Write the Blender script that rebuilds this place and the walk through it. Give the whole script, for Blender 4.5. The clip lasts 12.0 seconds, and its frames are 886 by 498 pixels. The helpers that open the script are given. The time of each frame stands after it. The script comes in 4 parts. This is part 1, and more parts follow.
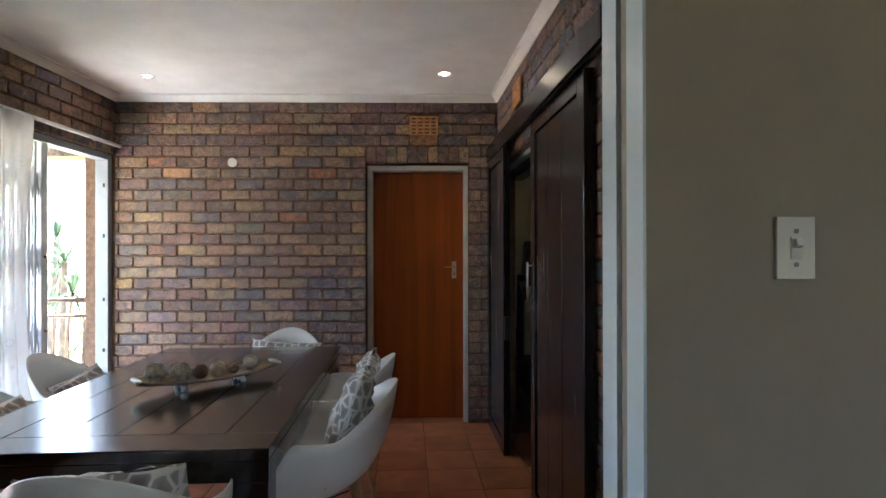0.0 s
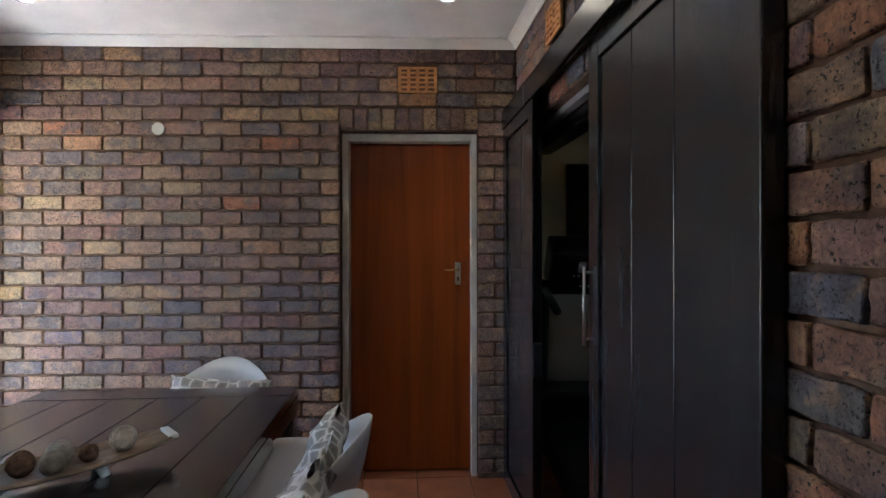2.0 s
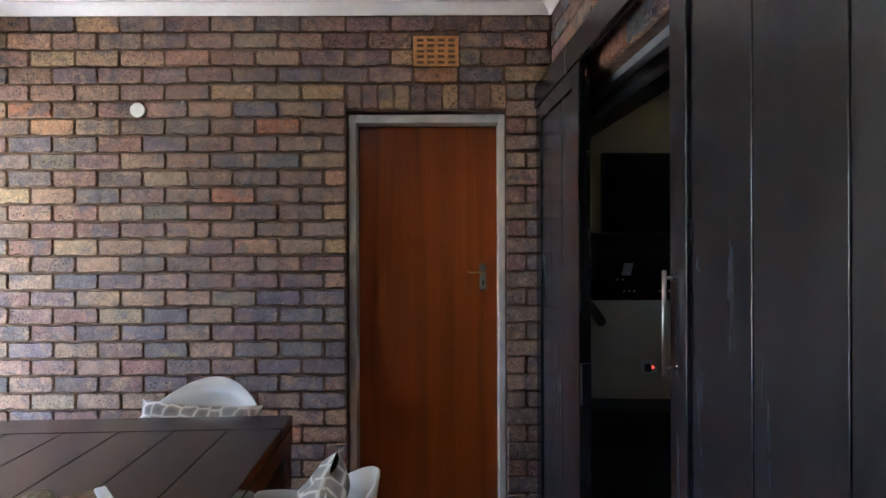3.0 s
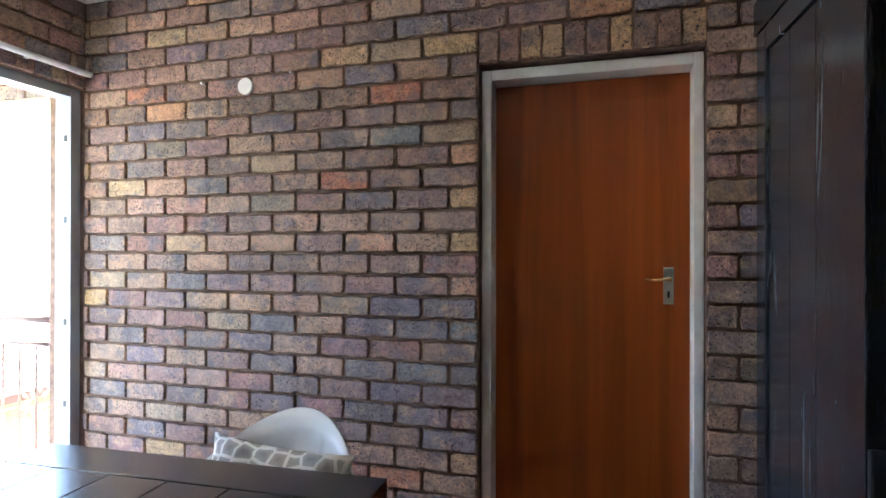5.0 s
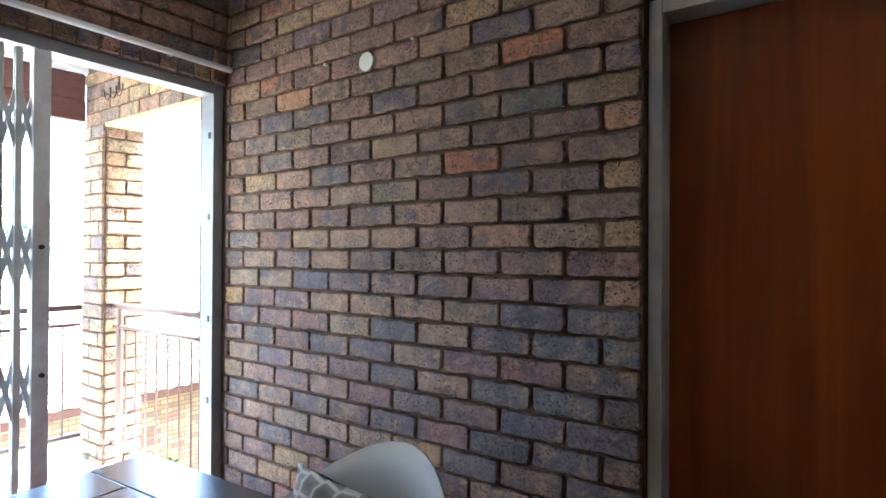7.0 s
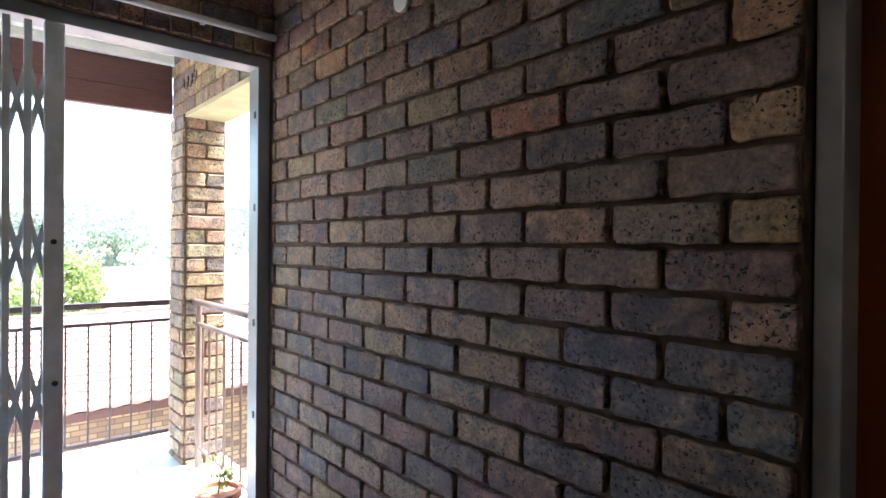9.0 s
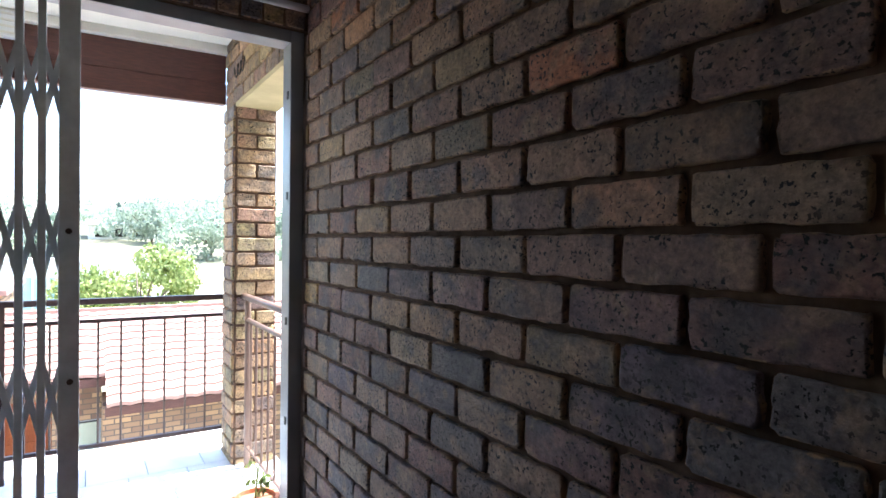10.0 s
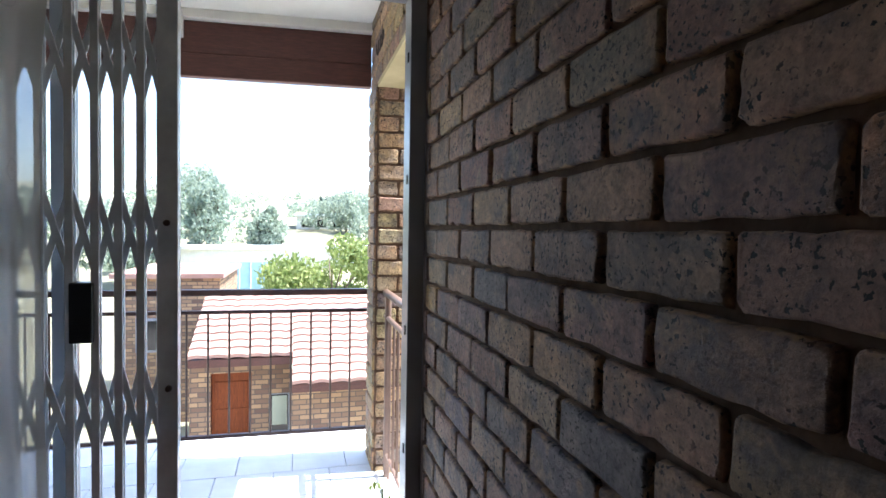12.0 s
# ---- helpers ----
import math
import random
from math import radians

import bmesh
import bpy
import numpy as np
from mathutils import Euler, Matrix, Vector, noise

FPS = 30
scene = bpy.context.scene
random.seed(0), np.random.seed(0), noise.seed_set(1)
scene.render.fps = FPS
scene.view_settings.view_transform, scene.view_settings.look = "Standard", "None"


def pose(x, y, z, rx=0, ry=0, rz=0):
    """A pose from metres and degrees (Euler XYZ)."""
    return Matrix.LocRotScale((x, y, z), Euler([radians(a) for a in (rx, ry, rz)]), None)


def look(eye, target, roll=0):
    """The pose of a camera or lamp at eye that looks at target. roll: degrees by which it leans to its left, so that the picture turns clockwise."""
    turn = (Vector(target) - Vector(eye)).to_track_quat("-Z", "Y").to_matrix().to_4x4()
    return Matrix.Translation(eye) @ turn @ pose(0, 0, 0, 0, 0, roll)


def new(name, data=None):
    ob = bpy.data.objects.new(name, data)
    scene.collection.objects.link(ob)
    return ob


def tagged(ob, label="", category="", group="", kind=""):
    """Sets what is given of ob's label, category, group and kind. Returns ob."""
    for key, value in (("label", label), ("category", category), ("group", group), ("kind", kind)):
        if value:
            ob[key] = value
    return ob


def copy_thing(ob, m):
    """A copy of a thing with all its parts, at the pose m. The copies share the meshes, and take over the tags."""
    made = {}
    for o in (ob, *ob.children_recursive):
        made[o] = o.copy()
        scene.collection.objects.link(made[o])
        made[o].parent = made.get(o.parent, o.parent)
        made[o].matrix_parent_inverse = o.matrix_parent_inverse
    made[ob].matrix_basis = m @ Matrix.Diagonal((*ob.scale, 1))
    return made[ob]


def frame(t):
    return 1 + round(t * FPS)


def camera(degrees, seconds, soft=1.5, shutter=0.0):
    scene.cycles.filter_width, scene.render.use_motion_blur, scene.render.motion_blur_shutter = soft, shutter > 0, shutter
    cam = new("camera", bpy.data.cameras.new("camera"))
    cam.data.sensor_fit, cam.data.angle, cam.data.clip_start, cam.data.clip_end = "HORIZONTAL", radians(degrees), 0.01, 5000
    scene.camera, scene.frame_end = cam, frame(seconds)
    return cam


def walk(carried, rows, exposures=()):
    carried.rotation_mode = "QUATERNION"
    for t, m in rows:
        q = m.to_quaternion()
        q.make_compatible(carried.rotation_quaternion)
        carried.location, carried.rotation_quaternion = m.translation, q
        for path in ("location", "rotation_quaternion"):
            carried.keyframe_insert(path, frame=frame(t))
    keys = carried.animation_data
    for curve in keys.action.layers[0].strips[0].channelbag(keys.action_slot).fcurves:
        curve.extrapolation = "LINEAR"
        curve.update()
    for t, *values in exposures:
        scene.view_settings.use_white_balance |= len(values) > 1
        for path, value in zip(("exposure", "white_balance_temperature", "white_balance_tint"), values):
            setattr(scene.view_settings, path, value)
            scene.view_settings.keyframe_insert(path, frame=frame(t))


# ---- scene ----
cam = camera(77.5, 12.0)
PATH = [
    (0, (-0.064, -0.319, 1.39), (-0.029, 1.68, 1.398), -0.1),
    (0.5, (-0.053, -0.01, 1.394), (-0.011, 1.989, 1.396), -0.1),
    (1, (-0.071, 0.275, 1.39), (-0.028, 2.274, 1.386), -0.1),
    (1.5, (-0.079, 0.545, 1.39), (-0.034, 2.544, 1.391), -0.1),
    (2, (-0.089, 0.817, 1.394), (-0.029, 2.816, 1.391), -0.1),
    (2.5, (-0.11, 1.057, 1.39), (-0.046, 3.056, 1.385), -0.0),
    (2.7, (-0.118, 1.149, 1.39), (-0.063, 3.149, 1.387), -0.1),
    (4.3, (-0.096, 1.824, 1.356), (-0.503, 3.782, 1.366), 0.1),
    (4.5, (-0.1, 1.876, 1.355), (-0.556, 3.823, 1.369), 0.1),
    (5, (-0.121, 2.009, 1.369), (-0.687, 3.927, 1.374), 0.1),
    (5.5, (-0.144, 2.103, 1.364), (-0.824, 3.984, 1.373), 0.2),
    (6, (-0.171, 2.218, 1.365), (-0.977, 4.049, 1.377), 0.3),
    (6.5, (-0.174, 2.355, 1.367), (-1.153, 4.099, 1.379), 0.3),
    (7, (-0.174, 2.499, 1.344), (-1.309, 4.146, 1.358), 0.3),
    (9, (-0.316, 3.123, 1.354), (-1.824, 4.437, 1.344), 0.5),
    (9.5, (-0.367, 3.262, 1.334), (-1.977, 4.449, 1.319), 0.5),
    (10, (-0.472, 3.407, 1.334), (-2.151, 4.493, 1.313), 0.7),
    (10.5, (-0.555, 3.516, 1.345), (-2.309, 4.477, 1.313), 0.7),
    (11, (-0.66, 3.597, 1.351), (-2.476, 4.432, 1.31), 0.7),
    (11.5, (-0.764, 3.686, 1.355), (-2.647, 4.356, 1.302), 0.8),
    (12, (-0.856, 3.729, 1.347), (-2.789, 4.24, 1.282), 0.9),
]
EXPOSURES = [(0.0, 4.44, 6200, 10), (0.5, 4.32, 6050, 10), (1.0, 4.09, 5900, 10), (1.5, 4.19, 5900, 11), (2.7, 4.57, 5850, 11), (4.3, 5.21, 5600, 9), (5.5, 4.94, 5650, 9), (7.0, 4.27, 5650, 9), (9.0, 3.17, 5800, 10), (10.0, 2.63, 5800, 10), (12.0, 2.13, 5850, 10)]
walk(cam, [(t, look(eye, target, roll)) for t, eye, target, roll in PATH], EXPOSURES)

# ---- sky and sun ----
world = bpy.data.worlds.new("world")
scene.world = world
world.use_nodes = True
wn = world.node_tree.nodes
sky = wn.new("ShaderNodeTexSky")
sky.sky_type = "NISHITA"
sky.sun_disc = False
sky.sun_elevation = radians(66)
sky.sun_rotation = radians(5)
sky.dust_density = 2.0
wn["Background"].inputs["Strength"].default_value = 0.15
world.node_tree.links.new(sky.outputs[0], wn["Background"].inputs["Color"])
sun_data = bpy.data.lights.new("sun", "SUN")
sun_data.energy, sun_data.angle, sun_data.color = 5.0, radians(0.5), (1.0, 0.95, 0.87)
sun = new("sun", sun_data)
sun.matrix_world = look((0.35, 4.1, 9.2), (0, 0, 0))


# ---- materials ----
def mat(name, colour, rough=0.6, metal=0.0, spec=0.5):
    m = bpy.data.materials.new(name)
    m.use_nodes = True
    b = m.node_tree.nodes["Principled BSDF"]
    b.inputs["Base Color"].default_value = (*colour, 1)
    b.inputs["Roughness"].default_value = rough
    b.inputs["Metallic"].default_value = metal
    b.inputs["Specular IOR Level"].default_value = spec
    return m


def node(m, kind, **values):
    n = m.node_tree.nodes.new(kind)
    for key, value in values.items():
        n.inputs[key.replace("_", " ")].default_value = value
    return n


def link(m, a, b):
    m.node_tree.links.new(a, b)


def ramp(m, stops, source, mode="LINEAR"):
    n = m.node_tree.nodes.new("ShaderNodeValToRGB")
    n.color_ramp.interpolation = mode
    while len(n.color_ramp.elements) < len(stops):
        n.color_ramp.elements.new(0.5)
    for el, (p, c) in zip(n.color_ramp.elements, stops):
        el.position, el.color = p, (*c, 1)
    link(m, source, n.inputs[0])
    return n.outputs[0]


def coords(m, scale=(1, 1, 1), shuffled=False):
    tc = m.node_tree.nodes.new("ShaderNodeTexCoord")
    mp = m.node_tree.nodes.new("ShaderNodeMapping")
    mp.inputs["Scale"].default_value = scale
    link(m, tc.outputs["Object"], mp.inputs["Vector"])
    if shuffled:
        info = m.node_tree.nodes.new("ShaderNodeObjectInfo")
        mul = m.node_tree.nodes.new("ShaderNodeMath")
        mul.operation = "MULTIPLY"
        mul.inputs[1].default_value = 57.0
        link(m, info.outputs["Random"], mul.inputs[0])
        link(m, mul.outputs[0], mp.inputs["Location"])
    return mp.outputs[0]


def noise_of(m, vec, scale, detail=4, rough=0.55, distortion=0.0):
    n = m.node_tree.nodes.new("ShaderNodeTexNoise")
    n.inputs["Scale"].default_value, n.inputs["Detail"].default_value = scale, detail
    n.inputs["Roughness"].default_value, n.inputs["Distortion"].default_value = rough, distortion
    link(m, vec, n.inputs["Vector"])
    return n.outputs["Fac"]


def mixc(m, a, b, fac, mode="MIX"):
    n = m.node_tree.nodes.new("ShaderNodeMix")
    n.data_type, n.blend_type = "RGBA", mode
    for sock, v in ((n.inputs[0], fac), (n.inputs[6], a), (n.inputs[7], b)):
        if isinstance(v, (int, float)):
            sock.default_value = v
        elif isinstance(v, tuple):
            sock.default_value = (*v, 1)
        else:
            link(m, v, sock)
    return n.outputs[2]


def base(m, colour):
    link(m, colour, m.node_tree.nodes["Principled BSDF"].inputs["Base Color"])


def bump(m, height, strength=0.3, distance=0.01, also=None):
    n = m.node_tree.nodes.new("ShaderNodeBump")
    n.inputs["Strength"].default_value, n.inputs["Distance"].default_value = strength, distance
    link(m, height, n.inputs["Height"])
    if also:
        link(m, also, n.inputs["Normal"])
    link(m, n.outputs[0], m.node_tree.nodes["Principled BSDF"].inputs["Normal"])
    return n.outputs[0]


def rough_from(m, fac, lo, hi):
    n = m.node_tree.nodes.new("ShaderNodeMapRange")
    n.inputs["To Min"].default_value, n.inputs["To Max"].default_value = lo, hi
    link(m, fac, n.inputs["Value"])
    link(m, n.outputs[0], m.node_tree.nodes["Principled BSDF"].inputs["Roughness"])


def brick_material(name, cool=(0.098, 0.084, 0.095), pale=(0.38, 0.24, 0.145), pits=1.0):
    """Each brick's own tone is its object colour; clouding, grain, worn arrises and pits lie over it."""
    m = mat(name, (0.3, 0.2, 0.15), 0.62)
    info = m.node_tree.nodes.new("ShaderNodeObjectInfo")
    v = coords(m, shuffled=True)
    tone = info.outputs["Color"]
    # kiln clouding: slate and tan patches that run over part of a brick
    slate = ramp(m, [(0.52, (0, 0, 0)), (0.64, (0.72, 0.72, 0.72))], noise_of(m, v, 8.0, 4, 0.6))
    c = mixc(m, tone, cool, slate)
    warm = ramp(m, [(0.53, (0, 0, 0)), (0.66, (0.62, 0.62, 0.62))], noise_of(m, v, 12.0, 4, 0.6, 0.4))
    c = mixc(m, c, pale, warm)
    grain = noise_of(m, v, 90, 6, 0.7)
    c = mixc(m, c, ramp(m, [(0.3, (0.55, 0.55, 0.55)), (0.7, (1.4, 1.4, 1.4))], grain), 1.0, "MULTIPLY")
    blot = noise_of(m, v, 26, 5, 0.68, 0.6)
    c = mixc(m, c, ramp(m, [(0.32, (0.60, 0.61, 0.64)), (0.52, (1.0, 1.0, 1.0)), (0.70, (1.36, 1.31, 1.24))], blot), 1.0, "MULTIPLY")
    # worn, paler arrises
    tc = m.node_tree.nodes.new("ShaderNodeTexCoord")
    sep = m.node_tree.nodes.new("ShaderNodeSeparateXYZ")
    link(m, tc.outputs["Generated"], sep.inputs[0])
    far = []
    for k, reach in ((0, 0.06), (2, 0.17)):
        d1 = m.node_tree.nodes.new("ShaderNodeMath")
        d1.operation = "PINGPONG"
        d1.inputs[1].default_value = 0.5
        link(m, sep.outputs[k], d1.inputs[0])
        d2 = m.node_tree.nodes.new("ShaderNodeMath")
        d2.operation = "DIVIDE"
        d2.inputs[1].default_value = reach
        link(m, d1.outputs[0], d2.inputs[0])
        far.append(d2.outputs[0])
    low = m.node_tree.nodes.new("ShaderNodeMath")
    low.operation = "MINIMUM"
    link(m, far[0], low.inputs[0]), link(m, far[1], low.inputs[1])
    ragged = m.node_tree.nodes.new("ShaderNodeMath")
    ragged.operation = "MULTIPLY_ADD"
    ragged.inputs[1].default_value = 1.6
    link(m, noise_of(m, v, 35, 4, 0.65), ragged.inputs[0])
    link(m, low.outputs[0], ragged.inputs[2])
    rim = ramp(m, [(0.76, (0.85, 0.85, 0.85)), (1.26, (0, 0, 0))], ragged.outputs[0])
    c = mixc(m, c, (0.46, 0.27, 0.14), rim)
    patch = ramp(m, [(0.38, (0.12, 0.12, 0.12)), (0.52, (1, 1, 1))], noise_of(m, v, 9, 3))
    dots = ramp(m, [(0.59, (0, 0, 0)), (0.615, (1, 1, 1))], noise_of(m, v, 120, 3, 0.55))
    spots = mixc(m, (0, 0, 0), patch, dots)
    c = mixc(m, c, (0.022, 0.019, 0.018), spots)
    base(m, c)
    h = mixc(m, grain, (0, 0, 0), spots)
    first = bump(m, noise_of(m, v, 22, 3), 0.5, 0.008)
    bump(m, h, 1.0 * pits, 0.006, first)
    rough_from(m, grain, 0.48, 0.82)
    m.node_tree.nodes["Principled BSDF"].inputs["Specular IOR Level"].default_value = 0.45
    return m


BRICK = brick_material("clinker_brick")
# sunlit copy of the clinker brick: the sun's gold is put into its colours
BRICK_SUN = brick_material("sunlit_brick", (0.19, 0.15, 0.12), (0.42, 0.29, 0.16))
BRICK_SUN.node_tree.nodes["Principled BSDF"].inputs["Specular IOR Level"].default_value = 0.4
OCHRE, TAN, ROSY, BROWN = (0.395, 0.240, 0.120), (0.325, 0.196, 0.130), (0.250, 0.145, 0.114), (0.228, 0.128, 0.090)
SLATE, UMBER, ORANGE, FLINT = (0.162, 0.126, 0.130), (0.172, 0.110, 0.088), (0.38, 0.150, 0.070), (0.215, 0.140, 0.116)
MORTAR = mat("mortar", (0.06, 0.042, 0.032), 0.95)
v = coords(MORTAR)
base(MORTAR, ramp(MORTAR, [(0.3, (0.085, 0.048, 0.030)), (0.7, (0.18, 0.105, 0.066))], noise_of(MORTAR, v, 30, 5)))
bump(MORTAR, noise_of(MORTAR, v, 120, 5), 0.6, 0.004)


def wood(name, dark, light, rough, stretch=(14, 14, 0.7), gloss=0.5, relief=0.15, streak=0.25):
    m = mat(name, dark, rough, 0, gloss)
    v = coords(m, stretch, True)
    g = noise_of(m, v, 3.0, 6, 0.6, 0.8)
    fine = noise_of(m, v, 14.0, 4, 0.6)
    c = ramp(m, [(0.3, dark), (0.7, light)], g)
    c = mixc(m, c, ramp(m, [(0.35, (1 - streak,) * 3), (0.65, (1 + 0.6 * streak,) * 3)], fine), 1.0, "MULTIPLY")
    base(m, c)
    bump(m, fine, relief, 0.004)
    rough_from(m, g, rough * 0.8, rough * 1.25)
    return m


VENEER = wood("door_veneer", (0.165, 0.029, 0.0035), (0.325, 0.072, 0.008), 0.33, (2.6, 2.6, 0.10), 0.4, 0.03, 0.09)
BLACKWOOD = wood("black_stained_wood", (0.0115, 0.0119, 0.0142), (0.028, 0.029, 0.0345), 0.25, (5, 5, 0.5), 0.6, 0.03)
# brushed varnish: uneven waves that break up the sheen
wave = noise_of(BLACKWOOD, coords(BLACKWOOD, (6, 6, 2.2), True), 2.0, 4, 0.6, 0.6)
grain_normal = BLACKWOOD.node_tree.nodes["Principled BSDF"].inputs["Normal"].links[0].from_socket
bump(BLACKWOOD, wave, 0.3, 0.008, grain_normal)
TABLEWOOD = wood("espresso_table_wood", (0.0085, 0.0078, 0.0085), (0.020, 0.0175, 0.0175), 0.20, (14, 0.8, 14), 0.9, 0.02)
for varnished, weight, gloss in ((TABLEWOOD, 0.6, 0.16), (BLACKWOOD, 0.22, 0.22)):
    varnished.node_tree.nodes["Principled BSDF"].inputs["Coat Weight"].default_value = weight
    varnished.node_tree.nodes["Principled BSDF"].inputs["Coat Roughness"].default_value = gloss
TRAYWOOD = wood("tray_wood", (0.19, 0.125, 0.078), (0.33, 0.235, 0.155), 0.6, (1.5, 14, 14))
DOWEL = wood("beech_leg", (0.38, 0.22, 0.11), (0.5, 0.32, 0.17), 0.5, (14, 14, 1))
REDWOOD = wood("oxblood_timber", (0.075, 0.025, 0.02), (0.11, 0.04, 0.03), 0.5, (10, 1, 10))


def paint(name, colour, rough=0.5, wear=0.06, scale=3.0, relief=0.05):
    m = mat(name, colour, rough)
    v = coords(m)
    lo, hi = tuple(c * (1 - wear) for c in colour), tuple(min(1, c * (1 + wear)) for c in colour)
    base(m, ramp(m, [(0.35, lo), (0.65, hi)], noise_of(m, v, scale, 5)))
    bump(m, noise_of(m, v, 160, 3), relief, 0.002)
    return m


CEILING = paint("ceiling_white", (0.80, 0.755, 0.69), 0.8)
PLASTER = paint("beige_plaster", (0.40, 0.36, 0.30), 0.75, 0.06, 2.0, 0.15)
CREAM = paint("cream_wall", (0.62, 0.53, 0.38), 0.8)
TRIM = paint("white_gloss_trim", (0.72, 0.75, 0.76), 0.35)
# white gloss for the nib casing, the window's blue light put into its colour
NIBTRIM = paint("daylit_white_gloss", (0.70, 0.83, 0.90), 0.3)
STEEL = paint("grey_white_door_frame", (0.56, 0.53, 0.50), 0.4, 0.12, 9)
ALU = paint("painted_aluminium", (0.235, 0.25, 0.28), 0.35, 0.08, 8)
GATE = paint("grey_enamel_gate", (0.80, 0.84, 0.88), 0.4, 0.10, 14)
WHITE = paint("white_moulded_plastic", (0.80, 0.81, 0.82), 0.32, 0.02, 3, 0.0)
SWITCH = paint("ivory_switch", (0.72, 0.70, 0.66), 0.35, 0.02)
CHROME = mat("brushed_steel", (0.55, 0.54, 0.52), 0.32, 1.0)
BRASS = mat("dull_brass", (0.45, 0.28, 0.12), 0.35, 1.0)
BLACK = mat("black_plastic", (0.012, 0.012, 0.014), 0.4)
SCREEN = mat("black_glass_screen", (0.006, 0.006, 0.007), 0.12)
DARKHOLE = mat("dark_void", (0.004, 0.004, 0.004), 0.9)
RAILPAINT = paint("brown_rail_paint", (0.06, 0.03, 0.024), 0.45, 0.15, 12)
# the brown rail paint lightened, with the side railing's sunlight in its colour
RAILSUN = paint("sunlit_rail_paint", (0.17, 0.105, 0.08), 0.4, 0.15, 12)
AIRBRICK = paint("terracotta_air_brick", (0.56, 0.25, 0.085), 0.8, 0.2, 30, 0.4)
POT = paint("terracotta_pot", (0.36, 0.15, 0.08), 0.8, 0.15, 20, 0.3)
PALEGREY = paint("pale_grey_tile", (0.78, 0.81, 0.82), 0.45, 0.06, 6)
GROUT = paint("grout", (0.16, 0.10, 0.075), 0.9)
PALEGROUT = paint("pale_grout", (0.30, 0.31, 0.31), 0.9)
SOFFIT = paint("soffit_white", (0.76, 0.74, 0.68), 0.8)
BEAMBOARD = paint("cream_board", (0.44, 0.37, 0.22), 0.8, 0.12, 5)
BUBBLE = mat("lamp_glow", (1, 0.93, 0.8))
BUBBLE.node_tree.nodes["Principled BSDF"].inputs["Emission Color"].default_value = (1, 0.88, 0.68, 1)
BUBBLE.node_tree.nodes["Principled BSDF"].inputs["Emission Strength"].default_value = 6.0
REDLED = mat("red_led", (0.8, 0.02, 0.02))
REDLED.node_tree.nodes["Principled BSDF"].inputs["Emission Color"].default_value = (1, 0.05, 0.03, 1)
REDLED.node_tree.nodes["Principled BSDF"].inputs["Emission Strength"].default_value = 0.12
GLASS = mat("clear_glass", (1, 1, 1), 0.02)
GLASS.node_tree.nodes["Principled BSDF"].inputs["Transmission Weight"].default_value = 1.0
GLASS.node_tree.nodes["Principled BSDF"].inputs["IOR"].default_value = 1.06

TERRACOTTA = mat("terracotta_tile", (0.32, 0.11, 0.05), 0.38)
v = coords(TERRACOTTA, shuffled=True)
info = TERRACOTTA.node_tree.nodes.new("ShaderNodeObjectInfo")
c = ramp(TERRACOTTA, [(0.0, (0.33, 0.105, 0.042)), (0.5, (0.39, 0.132, 0.055)), (1.0, (0.44, 0.162, 0.074))], info.outputs["Random"])
c = mixc(TERRACOTTA, c, ramp(TERRACOTTA, [(0.3, (0.72, 0.7, 0.68)), (0.7, (1.2, 1.2, 1.2))], noise_of(TERRACOTTA, v, 6, 5)), 1.0, "MULTIPLY")
base(TERRACOTTA, c)
bump(TERRACOTTA, noise_of(TERRACOTTA, v, 25, 4), 0.12, 0.006)
rough_from(TERRACOTTA, noise_of(TERRACOTTA, v, 9, 4), 0.28, 0.5)

# woven cushion with a grey trellis on off-white
CUSHION = mat("trellis_cushion", (0.6, 0.58, 0.54), 0.9)
v = coords(CUSHION, (1, 1, 1))
vor = CUSHION.node_tree.nodes.new("ShaderNodeTexVoronoi")
vor.feature = "DISTANCE_TO_EDGE"
vor.inputs["Scale"].default_value, vor.inputs["Randomness"].default_value = 19, 0.4
link(CUSHION, v, vor.inputs["Vector"])
c = ramp(CUSHION, [(0.06, (0.66, 0.64, 0.60)), (0.11, (0.34, 0.32, 0.295)), (0.45, (0.22, 0.21, 0.20))], vor.outputs["Distance"])
base(CUSHION, c)
bump(CUSHION, noise_of(CUSHION, v, 400, 2), 0.3, 0.002)

# sheer curtain cloth
SHEER = mat("sheer_curtain", (0.72, 0.68, 0.62), 0.9)
b = SHEER.node_tree.nodes["Principled BSDF"]
b.inputs["Transmission Weight"].default_value = 0.0
tr = SHEER.node_tree.nodes.new("ShaderNodeBsdfTranslucent")
tr.inputs["Color"].default_value = (0.80, 0.78, 0.74, 1)
clear = SHEER.node_tree.nodes.new("ShaderNodeBsdfTransparent")
mx, mx2 = SHEER.node_tree.nodes.new("ShaderNodeMixShader"), SHEER.node_tree.nodes.new("ShaderNodeMixShader")
mx.inputs[0].default_value, mx2.inputs[0].default_value = 0.68, 0.18
link(SHEER, b.outputs[0], mx.inputs[1]), link(SHEER, tr.outputs[0], mx.inputs[2])
link(SHEER, mx.outputs[0], mx2.inputs[1]), link(SHEER, clear.outputs[0], mx2.inputs[2])
link(SHEER, mx2.outputs[0], SHEER.node_tree.nodes["Material Output"].inputs["Surface"])
v = coords(SHEER)
vor = SHEER.node_tree.nodes.new("ShaderNodeTexVoronoi")
vor.inputs["Scale"].default_value = 7.0
link(SHEER, v, vor.inputs["Vector"])
